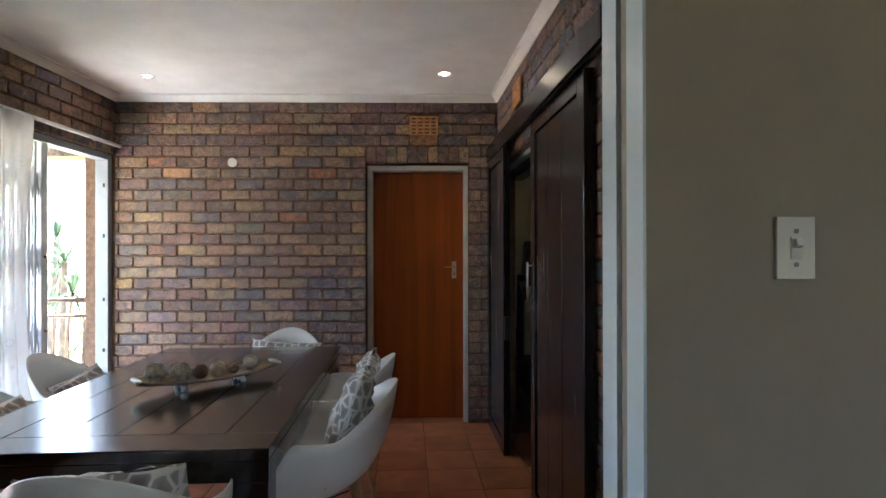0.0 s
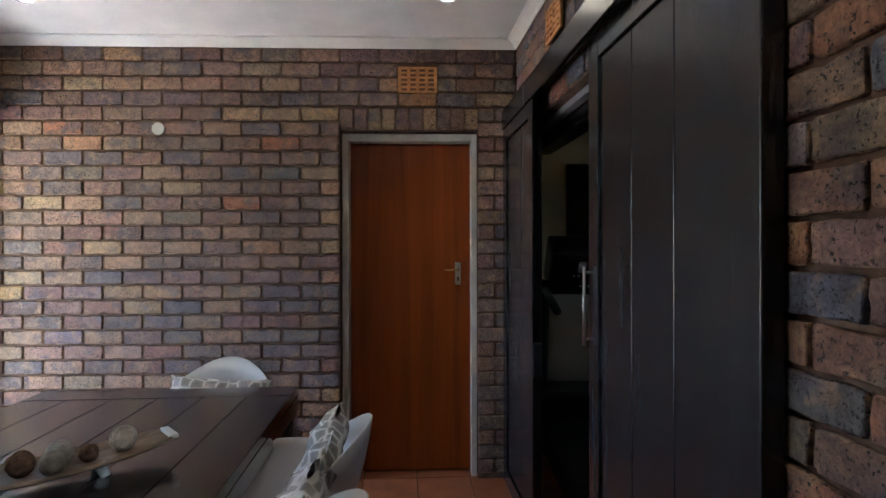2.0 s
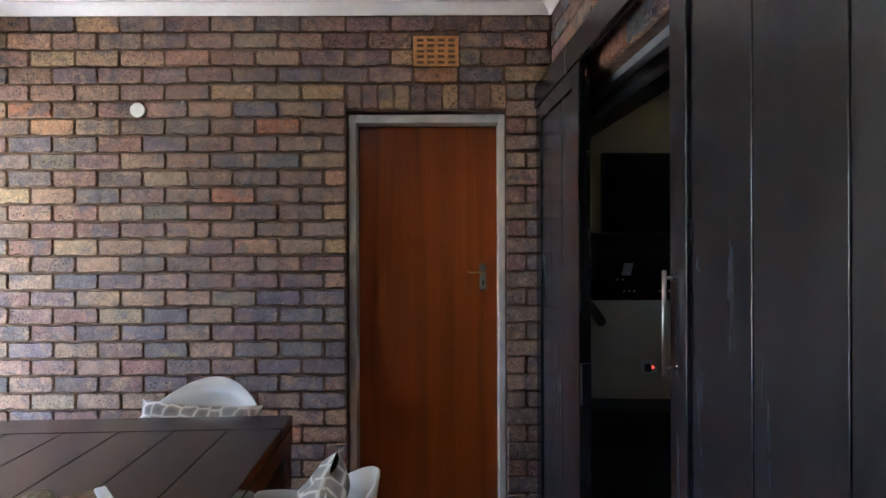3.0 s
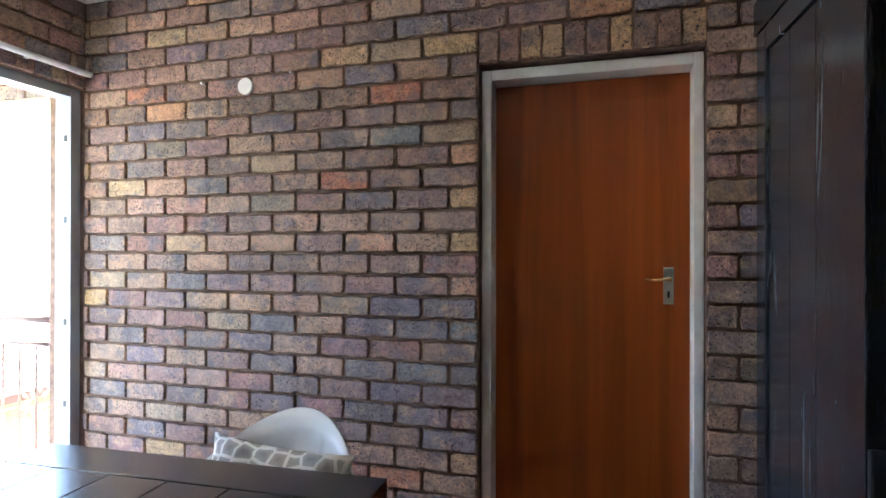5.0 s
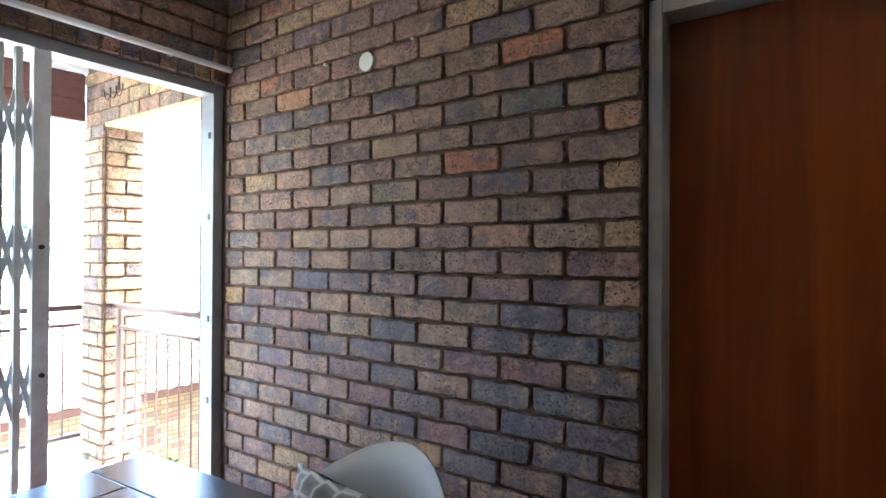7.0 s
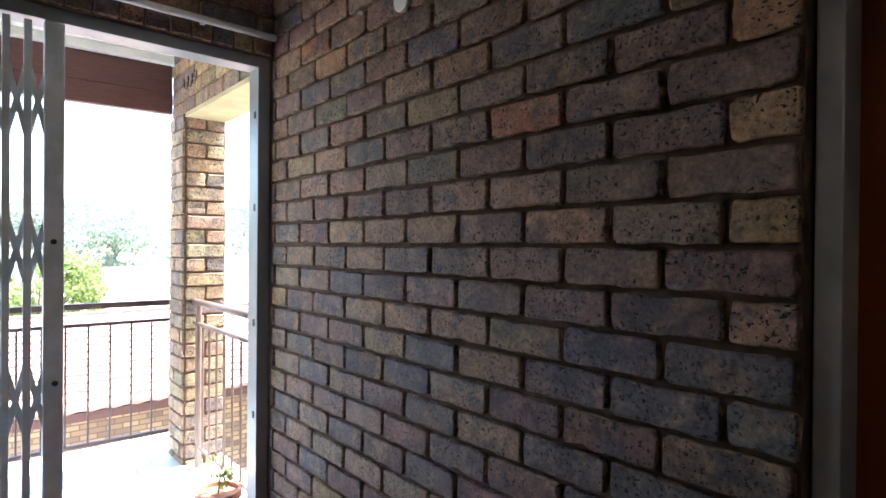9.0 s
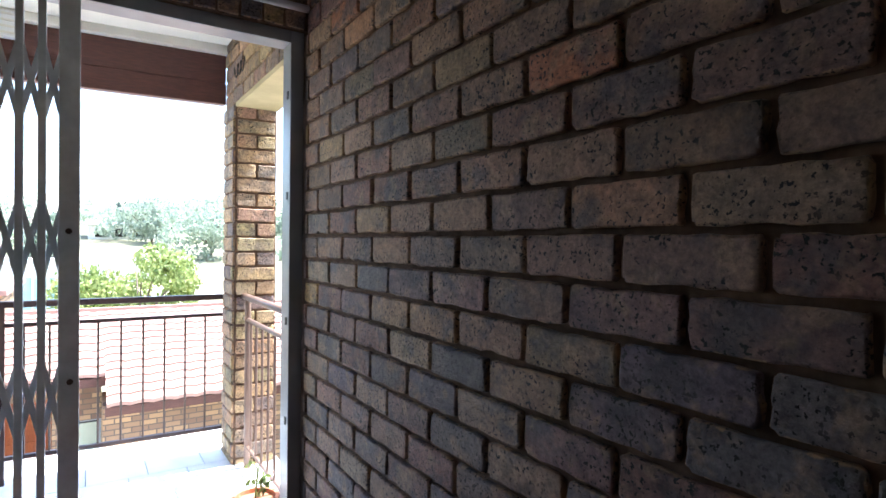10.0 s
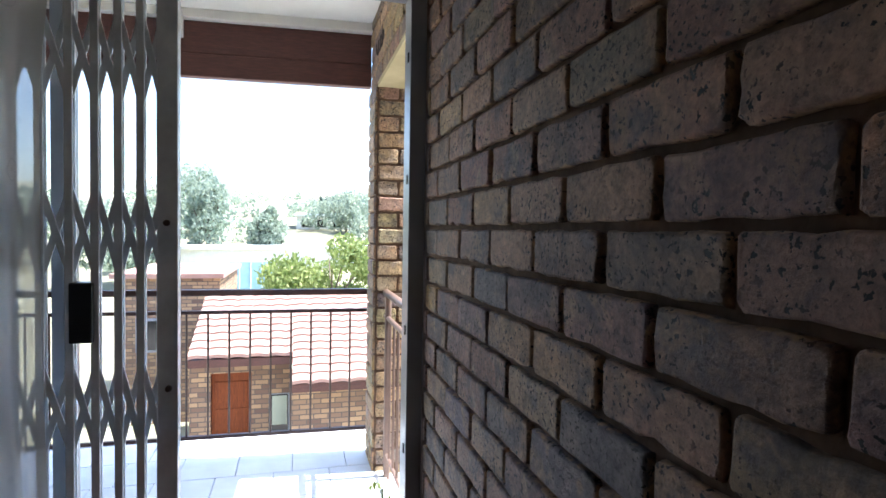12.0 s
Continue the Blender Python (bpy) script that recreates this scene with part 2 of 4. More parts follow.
rings = ramp(SHEER, [(0.0, (0.72, 0.68, 0.62)), (0.10, (0.45, 0.42, 0.38)), (0.13, (0.72, 0.68, 0.62)), (0.20, (0.72, 0.68, 0.62)), (0.225, (0.4, 0.37, 0.33)), (0.25, (0.72, 0.68, 0.62))], vor.outputs["Distance"])
base(SHEER, rings)


def foliage(name, a, b):
    m = mat(name, a, 0.6)
    g = m.node_tree.nodes.new("ShaderNodeNewGeometry")
    c = ramp(m, [(0.0, a), (1.0, b)], g.outputs["Random Per Island"])
    base(m, c)
    glow = m.node_tree.nodes.new("ShaderNodeBsdfTranslucent")
    both = m.node_tree.nodes.new("ShaderNodeMixShader")
    both.inputs[0].default_value = 0.5
    link(m, c, glow.inputs["Color"])
    link(m, m.node_tree.nodes["Principled BSDF"].outputs[0], both.inputs[1]), link(m, glow.outputs[0], both.inputs[2])
    link(m, both.outputs[0], m.node_tree.nodes["Material Output"].inputs["Surface"])
    return m


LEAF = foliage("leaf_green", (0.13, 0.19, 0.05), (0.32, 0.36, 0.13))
# distance haze is put into this leaf colour, paler and greyer than LEAF
LEAF_FAR = foliage("leaf_far_hazed", (0.20, 0.26, 0.20), (0.36, 0.41, 0.32))
CYPRESS = foliage("leaf_cypress", (0.05, 0.085, 0.08), (0.09, 0.13, 0.12))
FROND = foliage("leaf_frond", (0.025, 0.05, 0.025), (0.06, 0.095, 0.05))
BARK = paint("bark", (0.13, 0.1, 0.075), 0.9, 0.3, 10, 0.5)
LAND = paint("dry_grass_land", (0.22, 0.21, 0.13), 0.95, 0.4, 0.15)
YARD = paint("concrete_yard", (0.42, 0.40, 0.37), 0.9, 0.1, 0.8)
ROOFTILE = mat("faded_roof_tile", (0.45, 0.27, 0.21), 0.85)
v = coords(ROOFTILE, shuffled=True)
base(ROOFTILE, ramp(ROOFTILE, [(0.3, (0.29, 0.17, 0.135)), (0.7, (0.38, 0.235, 0.19))], noise_of(ROOFTILE, v, 2.5, 5)))
HOUSEBRICK = mat("house_face_brick", (0.3, 0.2, 0.13), 0.85)
v = coords(HOUSEBRICK)
bt = HOUSEBRICK.node_tree.nodes.new("ShaderNodeTexBrick")
bt.inputs["Color1"].default_value, bt.inputs["Color2"].default_value = (0.42, 0.27, 0.15, 1), (0.15, 0.09, 0.065, 1)
bt.inputs["Mortar"].default_value = (0.12, 0.09, 0.07, 1)
bt.inputs["Scale"].default_value, bt.inputs["Brick Width"].default_value, bt.inputs["Row Height"].default_value = 1.0, 0.232, 0.086
bt.inputs["Mortar Size"].default_value = 0.010
sep, com = HOUSEBRICK.node_tree.nodes.new("ShaderNodeSeparateXYZ"), HOUSEBRICK.node_tree.nodes.new("ShaderNodeCombineXYZ")
add = HOUSEBRICK.node_tree.nodes.new("ShaderNodeMath")
link(HOUSEBRICK, v, sep.inputs[0])
link(HOUSEBRICK, sep.outputs[0], add.inputs[0]), link(HOUSEBRICK, sep.outputs[1], add.inputs[1])
link(HOUSEBRICK, add.outputs[0], com.inputs[0]), link(HOUSEBRICK, sep.outputs[2], com.inputs[1])
link(HOUSEBRICK, com.outputs[0], bt.inputs["Vector"])
base(HOUSEBRICK, bt.outputs["Color"])


# ---- mesh helpers ----
def finish(name, bm, material, smooth=False):
    me = bpy.data.meshes.new(name)
    bm.normal_update()
    bm.to_mesh(me)
    bm.free()
    me.materials.append(material)
    if smooth:
        for p in me.polygons:
            p.use_smooth = True
    return me


def part(name, bm, material, parent, label="", smooth=False):
    ob = new(name, finish(name, bm, material, smooth))
    ob.parent = parent
    return tagged(ob, label)


def thing(name, label, category, m=None, group=""):
    ob = new(name)
    ob.empty_display_size = 0.1
    ob.matrix_world = m or Matrix()
    return tagged(ob, label, category, group)


def structure(name, bm, material, label, smooth=False):
    return tagged(new(name, finish(name, bm, material, smooth)), label, kind="structure")


def box(bm, x0, x1, y0, y1, z0, z1, bevel=0.0, m=None):
    r = bmesh.ops.create_cube(bm, size=1)
    bmesh.ops.scale(bm, vec=(x1 - x0, y1 - y0, z1 - z0), verts=r["verts"])
    bmesh.ops.translate(bm, vec=((x0 + x1) / 2, (y0 + y1) / 2, (z0 + z1) / 2), verts=r["verts"])
    vs = r["verts"]
    if bevel:
        es = list({e for q in vs for e in q.link_edges})
        g = bmesh.ops.bevel(bm, geom=es, offset=bevel, segments=2, affect="EDGES", profile=0.6)
        vs = list({q for f in g["faces"] for q in f.verts} | {q for q in vs if q.is_valid})
    if m is not None:
        bmesh.ops.transform(bm, matrix=m, verts=vs)
    return bm


def boxes(*rows, bevel=0.0):
    bm = bmesh.new()
    for r in rows:
        box(bm, *r, bevel=bevel)
    return bm


def rod(bm, a, b, r0, r1=None, n=10):
    a, b = Vector(a), Vector(b)
    d = b - a
    g = bmesh.ops.create_cone(bm, cap_ends=True, segments=n, radius1=r0, radius2=r0 if r1 is None else r1, depth=d.length)
    bmesh.ops.transform(bm, matrix=Matrix.Translation((a + b) / 2) @ d.to_track_quat("Z", "Y").to_matrix().to_4x4(), verts=g["verts"])
    return bm


def rods(*rows, n=10):
    bm = bmesh.new()
    for r in rows:
        rod(bm, *r, n=n)
    return bm


def disc(bm, c, axis, r, depth, n=28, r2=None):
    c, axis = Vector(c), Vector(axis).normalized()
    return rod(bm, c - axis * depth / 2, c + axis * depth / 2, r, r2, n)


# ---- the plan ----
NY = 4.135            # face of the end wall
EX, SKEW = 0.454, 0.05  # corner of the wall with the sliding doors, and its lean off square
WX = -2.60            # face of the window wall
TOP = 2.64
COURSE, PITCH, Z0 = 0.0883, 0.232, 0.0325
lean = math.atan(SKEW)
# along the door wall: x away from the corner, y into the room
EAST = Matrix(((math.sin(lean), -math.cos(lean), 0, EX), (-math.cos(lean), -math.sin(lean), 0, NY), (0, 0, 1, 0), (0, 0, 0, 1)))

bm = bmesh.new()
box(bm, -2.9, 4.2, -4.0, 6.2, -0.2, -0.004)
floor = structure("floor", bm, GROUT, "dark grout bed under terracotta floor tiles")
bm = bmesh.new()
box(bm, -2.9, 4.2, -4.0, 6.2, TOP, TOP + 0.15)
structure("ceiling", bm, CEILING, "smooth white painted ceiling")

# end wall with the door opening
wall_north = structure("wall_north", boxes((-2.85, -0.605, NY + 0.013, NY + 0.24, 0, TOP), (0.222, 0.6, NY + 0.013, NY + 0.24, 0, TOP),
                                           (-0.605, 0.222, NY + 0.013, NY + 0.24, 2.103, TOP)), MORTAR, "brown clinker brick wall with dark recessed joints")
# window wall, open from 1.4 to the end wall
wall_west = structure("wall_west", boxes((WX - 0.24, WX - 0.013, 1.4, NY + 0.013, 2.165, TOP), (WX - 0.24, WX - 0.013, -4.0, 1.4, 0, TOP)), MORTAR, "brown brick wall over the glazed doors")
# wall with the sliding doors
bm = boxes((2.15, 3.42, -0.2, -0.013, 0, TOP), (-0.013, 2.15, -0.2, -0.013, 2.06, TOP))
wall_east = structure("wall_east", bm, MORTAR, "brown clinker brick wall with dark recessed joints")
wall_east.matrix_world = EAST
# the rooms behind and beside, closed but for two unseen, added window openings
structure("wall_south", boxes((-2.9, 2.35, -4.2, -4.0, 0, TOP), (2.35, 3.65, -4.2, -4.0, 0, 0.7), (2.35, 3.65, -4.2, -4.0, 2.08, TOP), (3.65, 4.2, -4.2, -4.0, 0, TOP)), PLASTER, "plain beige plastered wall")
structure("wall_lounge_east", boxes((4.2, 4.4, -4.2, 3.4, 0, TOP), (4.2, 4.4, 3.8, 6.4, 0, TOP), (4.2, 4.4, 3.4, 3.8, 0, 1.4), (4.2, 4.4, 3.4, 3.8, 1.95, TOP)), CREAM, "plain cream wall")
structure("wall_gym_north", boxes((0.6, 4.2, 5.6, 5.8, 0, TOP), (0.4, 0.6, NY + 0.24, 5.8, 0, TOP)), CREAM, "plain cream wall of the exercise room")
structure("wall_passage", boxes((-1.6, 0.4, 5.6, 5.8, 0, TOP), (-1.8, -1.6, NY + 0.24, 5.8, 0, TOP)), CREAM, "plain wall behind the closed door")

# beige nib wall between the rooms, its end cased in white
NIB_X = 0.325
structure("wall_nib", boxes((NIB_X + 0.006, 4.2, 0.70, 0.92, 0, TOP)), PLASTER, "beige plastered wall beside the opening")
structure("trim_nib", boxes((NIB_X, NIB_X + 0.006, 0.698, 0.785, 0, TOP),
                            (NIB_X - 0.004, NIB_X + 0.006, 0.835, 0.93, 0, TOP)), NIBTRIM, "white gloss casing on the end of the nib wall, tinted with blue daylight")


def cove(name, a, b, inward):
    a, b, inward = Vector(a), Vector(b), Vector(inward)
    bm = bmesh.new()
    prof = [(0, -0.052), (0.008, -0.052), (0.022, -0.036), (0.045, -0.014), (0.06, -0.008), (0.06, 0), (0, 0)]
    rings = [[bm.verts.new(p + inward * d + Vector((0, 0, TOP + h))) for d, h in prof] for p in (a, b)]
    for i in range(len(prof)):
        j = (i + 1) % len(prof)
        bm.faces.new((rings[0][i], rings[0][j], rings[1][j], rings[1][i]))
    for r in rings:
        bm.faces.new(r)
    bmesh.ops.recalc_face_normals(bm, faces=bm.faces)
    structure(name, bm, CEILING, "white coved plaster cornice")


e_in, e_dir = EAST.to_3x3() @ Vector((0, 1, 0)), EAST.to_3x3() @ Vector((1, 0, 0))
cove("trim_cornice_north", (WX, NY, 0), (EX, NY, 0), (0, -1, 0))
cove("trim_cornice_east", (EX, NY, 0), Vector((EX, NY, 0)) + e_dir * 3.2, e_in)
cove("trim_cornice_west", (WX, NY, 0), (WX, 0.9, 0), (1, 0, 0))

# ---- hinged door in the end wall ----
door_1 = structure("door_1", boxes((-0.56, 0.184, NY + 0.140, NY + 0.180, 0.008, 2.045), bevel=0.002), VENEER, "closed flush door in orange-brown wood veneer")
hd = Vector((0.108, NY + 0.138, 1.22))
hb = boxes((hd.x - 0.018, hd.x + 0.018, hd.y - 0.006, hd.y + 0.002, 1.165, 1.305), bevel=0.002)
plate = part("handle_plate", hb, CHROME, door_1, "brushed steel lock plate with keyhole")
part("lever", rods(((hd.x + 0.002, hd.y - 0.045, 1.262), (hd.x - 0.06, hd.y - 0.05, 1.258), 0.006, 0.004), ((hd.x - 0.06, hd.y - 0.05, 1.258), (hd.x - 0.085, hd.y - 0.045, 1.262), 0.004, 0.003), ((hd.x, hd.y, 1.262), (hd.x, hd.y - 0.05, 1.262), 0.008)), BRASS, plate, "worn lever handle", True)
part("keyhole", boxes((hd.x - 0.004, hd.x + 0.004, hd.y - 0.0085, hd.y - 0.005, 1.19, 1.215)), DARKHOLE, plate)
fr = bmesh.new()
for x0, x1, z0, z1 in ((-0.600, -0.560, 0, 2.09), (0.184, 0.218, 0, 2.09)):
    box(fr, x0, x1, NY + 0.045, NY + 0.20, z0, z1, 0.004)
box(fr, -0.560, 0.184, NY + 0.045, NY + 0.20, 2.047, 2.09, 0.004)
structure("trim_door_frame", fr, STEEL, "grey-white painted steel door frame")

# ---- sliding doors on the brick wall ----
def sliding_door(u0, u1, label, pull, out=0.0):
    d = thing("sliding_door", label, "door", EAST @ pose(u0, out, 0))
    w = u1 - u0
    planks = 3
    pw = (w - 0.18) / planks
    for i in range(planks):
        part("plank", boxes((0.09 + i * pw + 0.0015, 0.09 + (i + 1) * pw - 0.0015, 0.012, 0.046, 0.10, 2.02), bevel=0.003), BLACKWOOD, d)
    for x0 in (0.0, w - 0.09):
        part("stile", boxes((x0 + 0.001, x0 + 0.089, 0.008, 0.055, 0.012, 2.10), bevel=0.004), BLACKWOOD, d)
    part("top_rail", boxes((0.09, w - 0.09, 0.008, 0.055, 2.022, 2.10), bevel=0.004), BLACKWOOD, d)
    part("bottom_rail", boxes((0.09, w - 0.09, 0.008, 0.055, 0.012, 0.098), bevel=0.004), BLACKWOOD, d)
    if pull:
        part("pull_handle", rods(((0.012, 0.075, 1.06), (0.012, 0.075, 1.33), 0.006), ((0.012, 0.05, 1.08), (0.012, 0.075, 1.08), 0.005), ((0.012, 0.05, 1.31), (0.012, 0.075, 1.31), 0.005)), CHROME, d, "slim chrome pull bar", True)
    else:
        part("pull_handle", boxes((w - 0.012, w + 0.012, 0.01, 0.05, 0.79, 0.95), bevel=0.006), BLACK, d, "black recessed pull")
    return d


def u_of(y):
    return (NY - y) / math.cos(lean)


sliding_door(0.02, u_of(3.39), "black-stained plank sliding door pushed to the corner", 0, 0.03)
sliding_door(u_of(2.71), u_of(1.80), "black-stained plank sliding door half open", 1)
bm = boxes((0.0, 2.62, 0.072, 0.089, 2.102, 2.215), (0.0, 2.62, 0.0, 0.072, 2.195, 2.215), bevel=0.003)
pel = structure("trim_door_pelmet", bm, BLACKWOOD, "black-stained timber pelmet over the sliding doors")
pel.matrix_world = EAST
trk = structure("trim_door_track", boxes((0.0, 2.15, -0.1, -0.06, 2.03, 2.06), (0.3, 2.5, 0.02, 0.035, 2.15, 2.18)), ALU, "pale metal sliding track in the opening head")
trk.matrix_world = EAST
jm = structure("trim_door_lining", boxes((2.115, 2.15, -0.21, -0.005, 0, 2.03), (0.0, 2.115, -0.21, -0.11, 1.96, 2.03), bevel=0.003), BLACKWOOD, "black timber lining of the opening")
jm.matrix_world = EAST

# ---- glazed opening in the window wall ----
w1 = structure("window_1", boxes((WX - 0.13, WX - 0.03, NY - 0.055, NY - 0.002, 0, 2.163), (WX - 0.13, WX - 0.03, 1.402, 1.455, 0, 2.163),
                                 (WX - 0.13, WX - 0.03, 1.455, NY - 0.055, 2.115, 2.163), (WX - 0.13, WX - 0.03, 1.455, NY - 0.055, -0.01, 0.012), bevel=0.004), ALU, "open sliding glass door in a pale aluminium frame")
for y0, x0 in ((1.5, WX - 0.10), (1.68, WX - 0.125)):
    pn = part("sliding_panel", boxes((x0, x0 + 0.035, y0, y0 + 0.06, 0.015, 2.11), (x0, x0 + 0.035, y0 + 1.36, y0 + 1.42, 0.015, 2.11),
                                     (x0, x0 + 0.035, y0 + 0.06, y0 + 1.36, 0.015, 0.09), (x0, x0 + 0.035, y0 + 0.06, y0 + 1.36, 2.05, 2.11)), ALU, w1)
    gl = part("pane", boxes((x0 + 0.015, x0 + 0.02, y0 + 0.06, y0 + 1.36, 0.09, 2.05)), GLASS, pn, "clear glass")
    gl.visible_shadow = False
for z in (0.6, 1.0, 1.5, 1.9):
    part("keep", boxes((WX - 0.07, WX - 0.055, NY - 0.0585, NY - 0.054, z, z + 0.03)), BLACK, w1)
# unseen windows, added and sized to light the lounge and the exercise room
structure("window_2", boxes((2.35, 2.41, -4.15, -4.05, 0.7, 2.08), (3.59, 3.65, -4.15, -4.05, 0.7, 2.08), (2.41, 3.59, -4.15, -4.05, 0.7, 0.76), (2.41, 3.59, -4.15, -4.05, 2.02, 2.08)), ALU, "pale aluminium frame of the added, unseen lounge window")
structure("window_3", boxes((4.25, 4.35, 3.4, 3.44, 1.4, 1.95), (4.25, 4.35, 3.76, 3.8, 1.4, 1.95), (4.25, 4.35, 3.44, 3.76, 1.4, 1.44), (4.25, 4.35, 3.44, 3.76, 1.91, 1.95)), ALU, "pale aluminium frame of the added, unseen exercise room window")

# folding security gate
gate = thing("security_gate", "grey folding trellis security gate pushed half open", "gate", pose(WX - 0.045, 0, 0))
GY = [2.66, 2.735, 2.81, 2.885, 2.96, 3.032, 3.105, 3.17, 3.23, 3.288]
for y in GY:
    for dx in (-0.011, 0.011):
        part("upright", boxes((dx - 0.004, dx + 0.004, y - 0.011, y + 0.011, 0.03, 2.105), bevel=0.002), GATE, gate)
part("lead_post", boxes((-0.022, 0.022, 3.332, 3.39, 0.02, 2.11), bevel=0.004), GATE, gate)
for y, z in ((3.36, 1.358), (3.365, 0.87)):
    part("lock_knob", rods(((0.02, y, z), (0.034, y, z), 0.010, 0.008), n=14), RAILPAINT, gate, "small dark lock knob", True)
for zc in (1.833, 1.331, 0.82, 0.31):
    ys = GY + [3.345]
    for a, b2 in zip(ys, ys[1:]):
        for s, dx in ((1, -0.003), (-1, 0.003)):
            bm = bmesh.new()
            p0, p1 = Vector((dx, a, zc - s * 0.125)), Vector((dx, b2, zc + s * 0.125))
            mid, d = (p0 + p1) / 2, p1 - p0
            ang = math.atan2(d.z, d.y)
            box(bm, -0.0025, 0.0025, -d.length / 2, d.length / 2, -0.009, 0.009, 0, Matrix.Translation(mid) @ Matrix.Rotation(ang, 4, "X"))
            part("strap", bm, GATE, gate)
part("lock_box", boxes((-0.03, 0.03, 3.108, 3.168, 1.012, 1.185), bevel=0.006), BLACK, gate, "black lock box")

# curtain and its pole
pole = thing("curtain_pole", "slim white curtain pole above the glass doors", "curtain pole")
part("rod", rods(((WX + 0.045, 1.1, 2.228), (WX + 0.045, NY - 0.012, 2.228), 0.014), n=14), WHITE, pole, "", True)
for y in (2.3, NY - 0.3):
    part("bracket", boxes((WX, WX + 0.045, y - 0.008, y + 0.008, 2.22, 2.236)), WHITE, pole)
bm = bmesh.new()
ROWS_Z, N = 22, 150
C0, C1 = 2.05, 3.10          # where the curtain begins and ends along the wall
g = []
for i in range(N + 1):
    u = i / N
    g.append([bm.verts.new((WX + 0.075 + 0.04 * math.sin(u * 60) * (0.6 + 0.4 * noise.noise((i * 0.05, k * 0.05, 3))) + 0.03 * noise.noise((i * 0.09, k * 0.12, 0)),
                            C0 + (C1 - C0) * u + u * (0.04 * noise.noise((1.7, k * 0.13, i * 0.02)) - 0.05 * (k / ROWS_Z) * (1 - k / ROWS_Z) * 2),
                            0.03 + (2.215 - 0.03) * k / ROWS_Z)) for k in range(ROWS_Z + 1)])
for i in range(N):
    for k in range(ROWS_Z):
        bm.faces.new((g[i][k], g[i + 1][k], g[i + 1][k + 1], g[i][k + 1]))
curtain = tagged(new("curtain", finish("curtain", bm, SHEER, True)), "sheer off-white curtain drawn aside on its pole", "curtain")


# ---- table and chairs ----
TABLE = pose(-1.20, 2.41, 0, 0, 0, 2.6)
table = thing("dining_table", "dark espresso wooden plank dining table", "table", TABLE)
TW, TL = 1.12, 1.92
npl = 6
pw = TW / npl
for i in range(npl):
    part("plank", boxes((-TW / 2 + i * pw + 0.0015, -TW / 2 + (i + 1) * pw - 0.0015, -TL / 2 + 0.16, TL / 2 - 0.16, 0.715, 0.755), bevel=0.003), TABLEWOOD, table)
for y0 in (-TL / 2, TL / 2 - 0.158):
    part("end_board", boxes((-TW / 2, TW / 2, y0, y0 + 0.158, 0.715, 0.7555), bevel=0.004), TABLEWOOD, table)
for x0, x1, y0, y1 in ((-TW / 2, TW / 2, -TL / 2, -TL / 2 + 0.03), (-TW / 2, TW / 2, TL / 2 - 0.03, TL / 2), (-TW / 2, -TW / 2 + 0.03, -TL / 2 + 0.03, TL / 2 - 0.03), (TW / 2 - 0.03, TW / 2, -TL / 2 + 0.03, TL / 2 - 0.03)):
    part("apron", boxes((x0, x1, y0, y1, 0.645, 0.7145), bevel=0.002), TABLEWOOD, table)
for sx in (-1, 1):
    for sy in (-1, 1):
        cx, cy = sx * (TW / 2 - 0.062), sy * (TL / 2 - 0.062)
        part("leg", boxes((cx - 0.058, cx + 0.058, cy - 0.058, cy + 0.058, 0, 0.644), bevel=0.005), TABLEWOOD, table)


def shell():
    """A moulded bucket seat: back towards -y, open towards +y."""
    bm = bmesh.new()
    NA, NS = 56, 14

    def at(i, j, off):
        th = 2 * math.pi * i / NA           # 0 is the front
        s = j / NS
        back = (1 - math.cos(th)) / 2       # 0 front, 1 back
        zr = 0.425 + 0.26 * min(1, back / 0.36) ** 1.2 + 0.165 * max(0, (back - 0.68) / 0.32) ** 1.1
        rx = 0.305 - 0.045 * max(0, (back - 0.6) / 0.4)
        ry = 0.235 if math.cos(th) > 0 else 0.235 + 0.04 * back
        rr = 1 - (1 - s) ** 2.1
        zz = 0.415 + (zr - 0.415) * s ** 2.3
        rr *= 1 + off * 0.02
        return Vector((rx * rr * math.sin(th), ry * rr * math.cos(th) - 0.05 * max(0, (zz - 0.45) / 0.36) * back, zz - off * 0.008 * (1 - 0.6 * s)))
    layers = []
    for off in (0, 1):
        c = bm.verts.new((0, 0, 0.415 - off * 0.008))
        layers.append((c, [[bm.verts.new(at(i, j, off)) for j in range(1, NS + 1)] for i in range(NA)]))
    for k, (c, ring) in enumerate(layers):
        for i in range(NA):
            a, b2 = ring[i], ring[(i + 1) % NA]
            bm.faces.new((c, a[0], b2[0]) if k else (c, b2[0], a[0]))
            for j in range(NS - 1):
                bm.faces.new((a[j], a[j + 1], b2[j + 1], b2[j]) if k else (a[j], b2[j], b2[j + 1], a[j + 1]))
    for i in range(NA):
        a, b2 = layers[0][1][i][-1], layers[0][1][(i + 1) % NA][-1]
        c, d = layers[1][1][(i + 1) % NA][-1], layers[1][1][i][-1]
        bm.faces.new((a, b2, c, d))
    bmesh.ops.recalc_face_normals(bm, faces=bm.faces)
    return bm


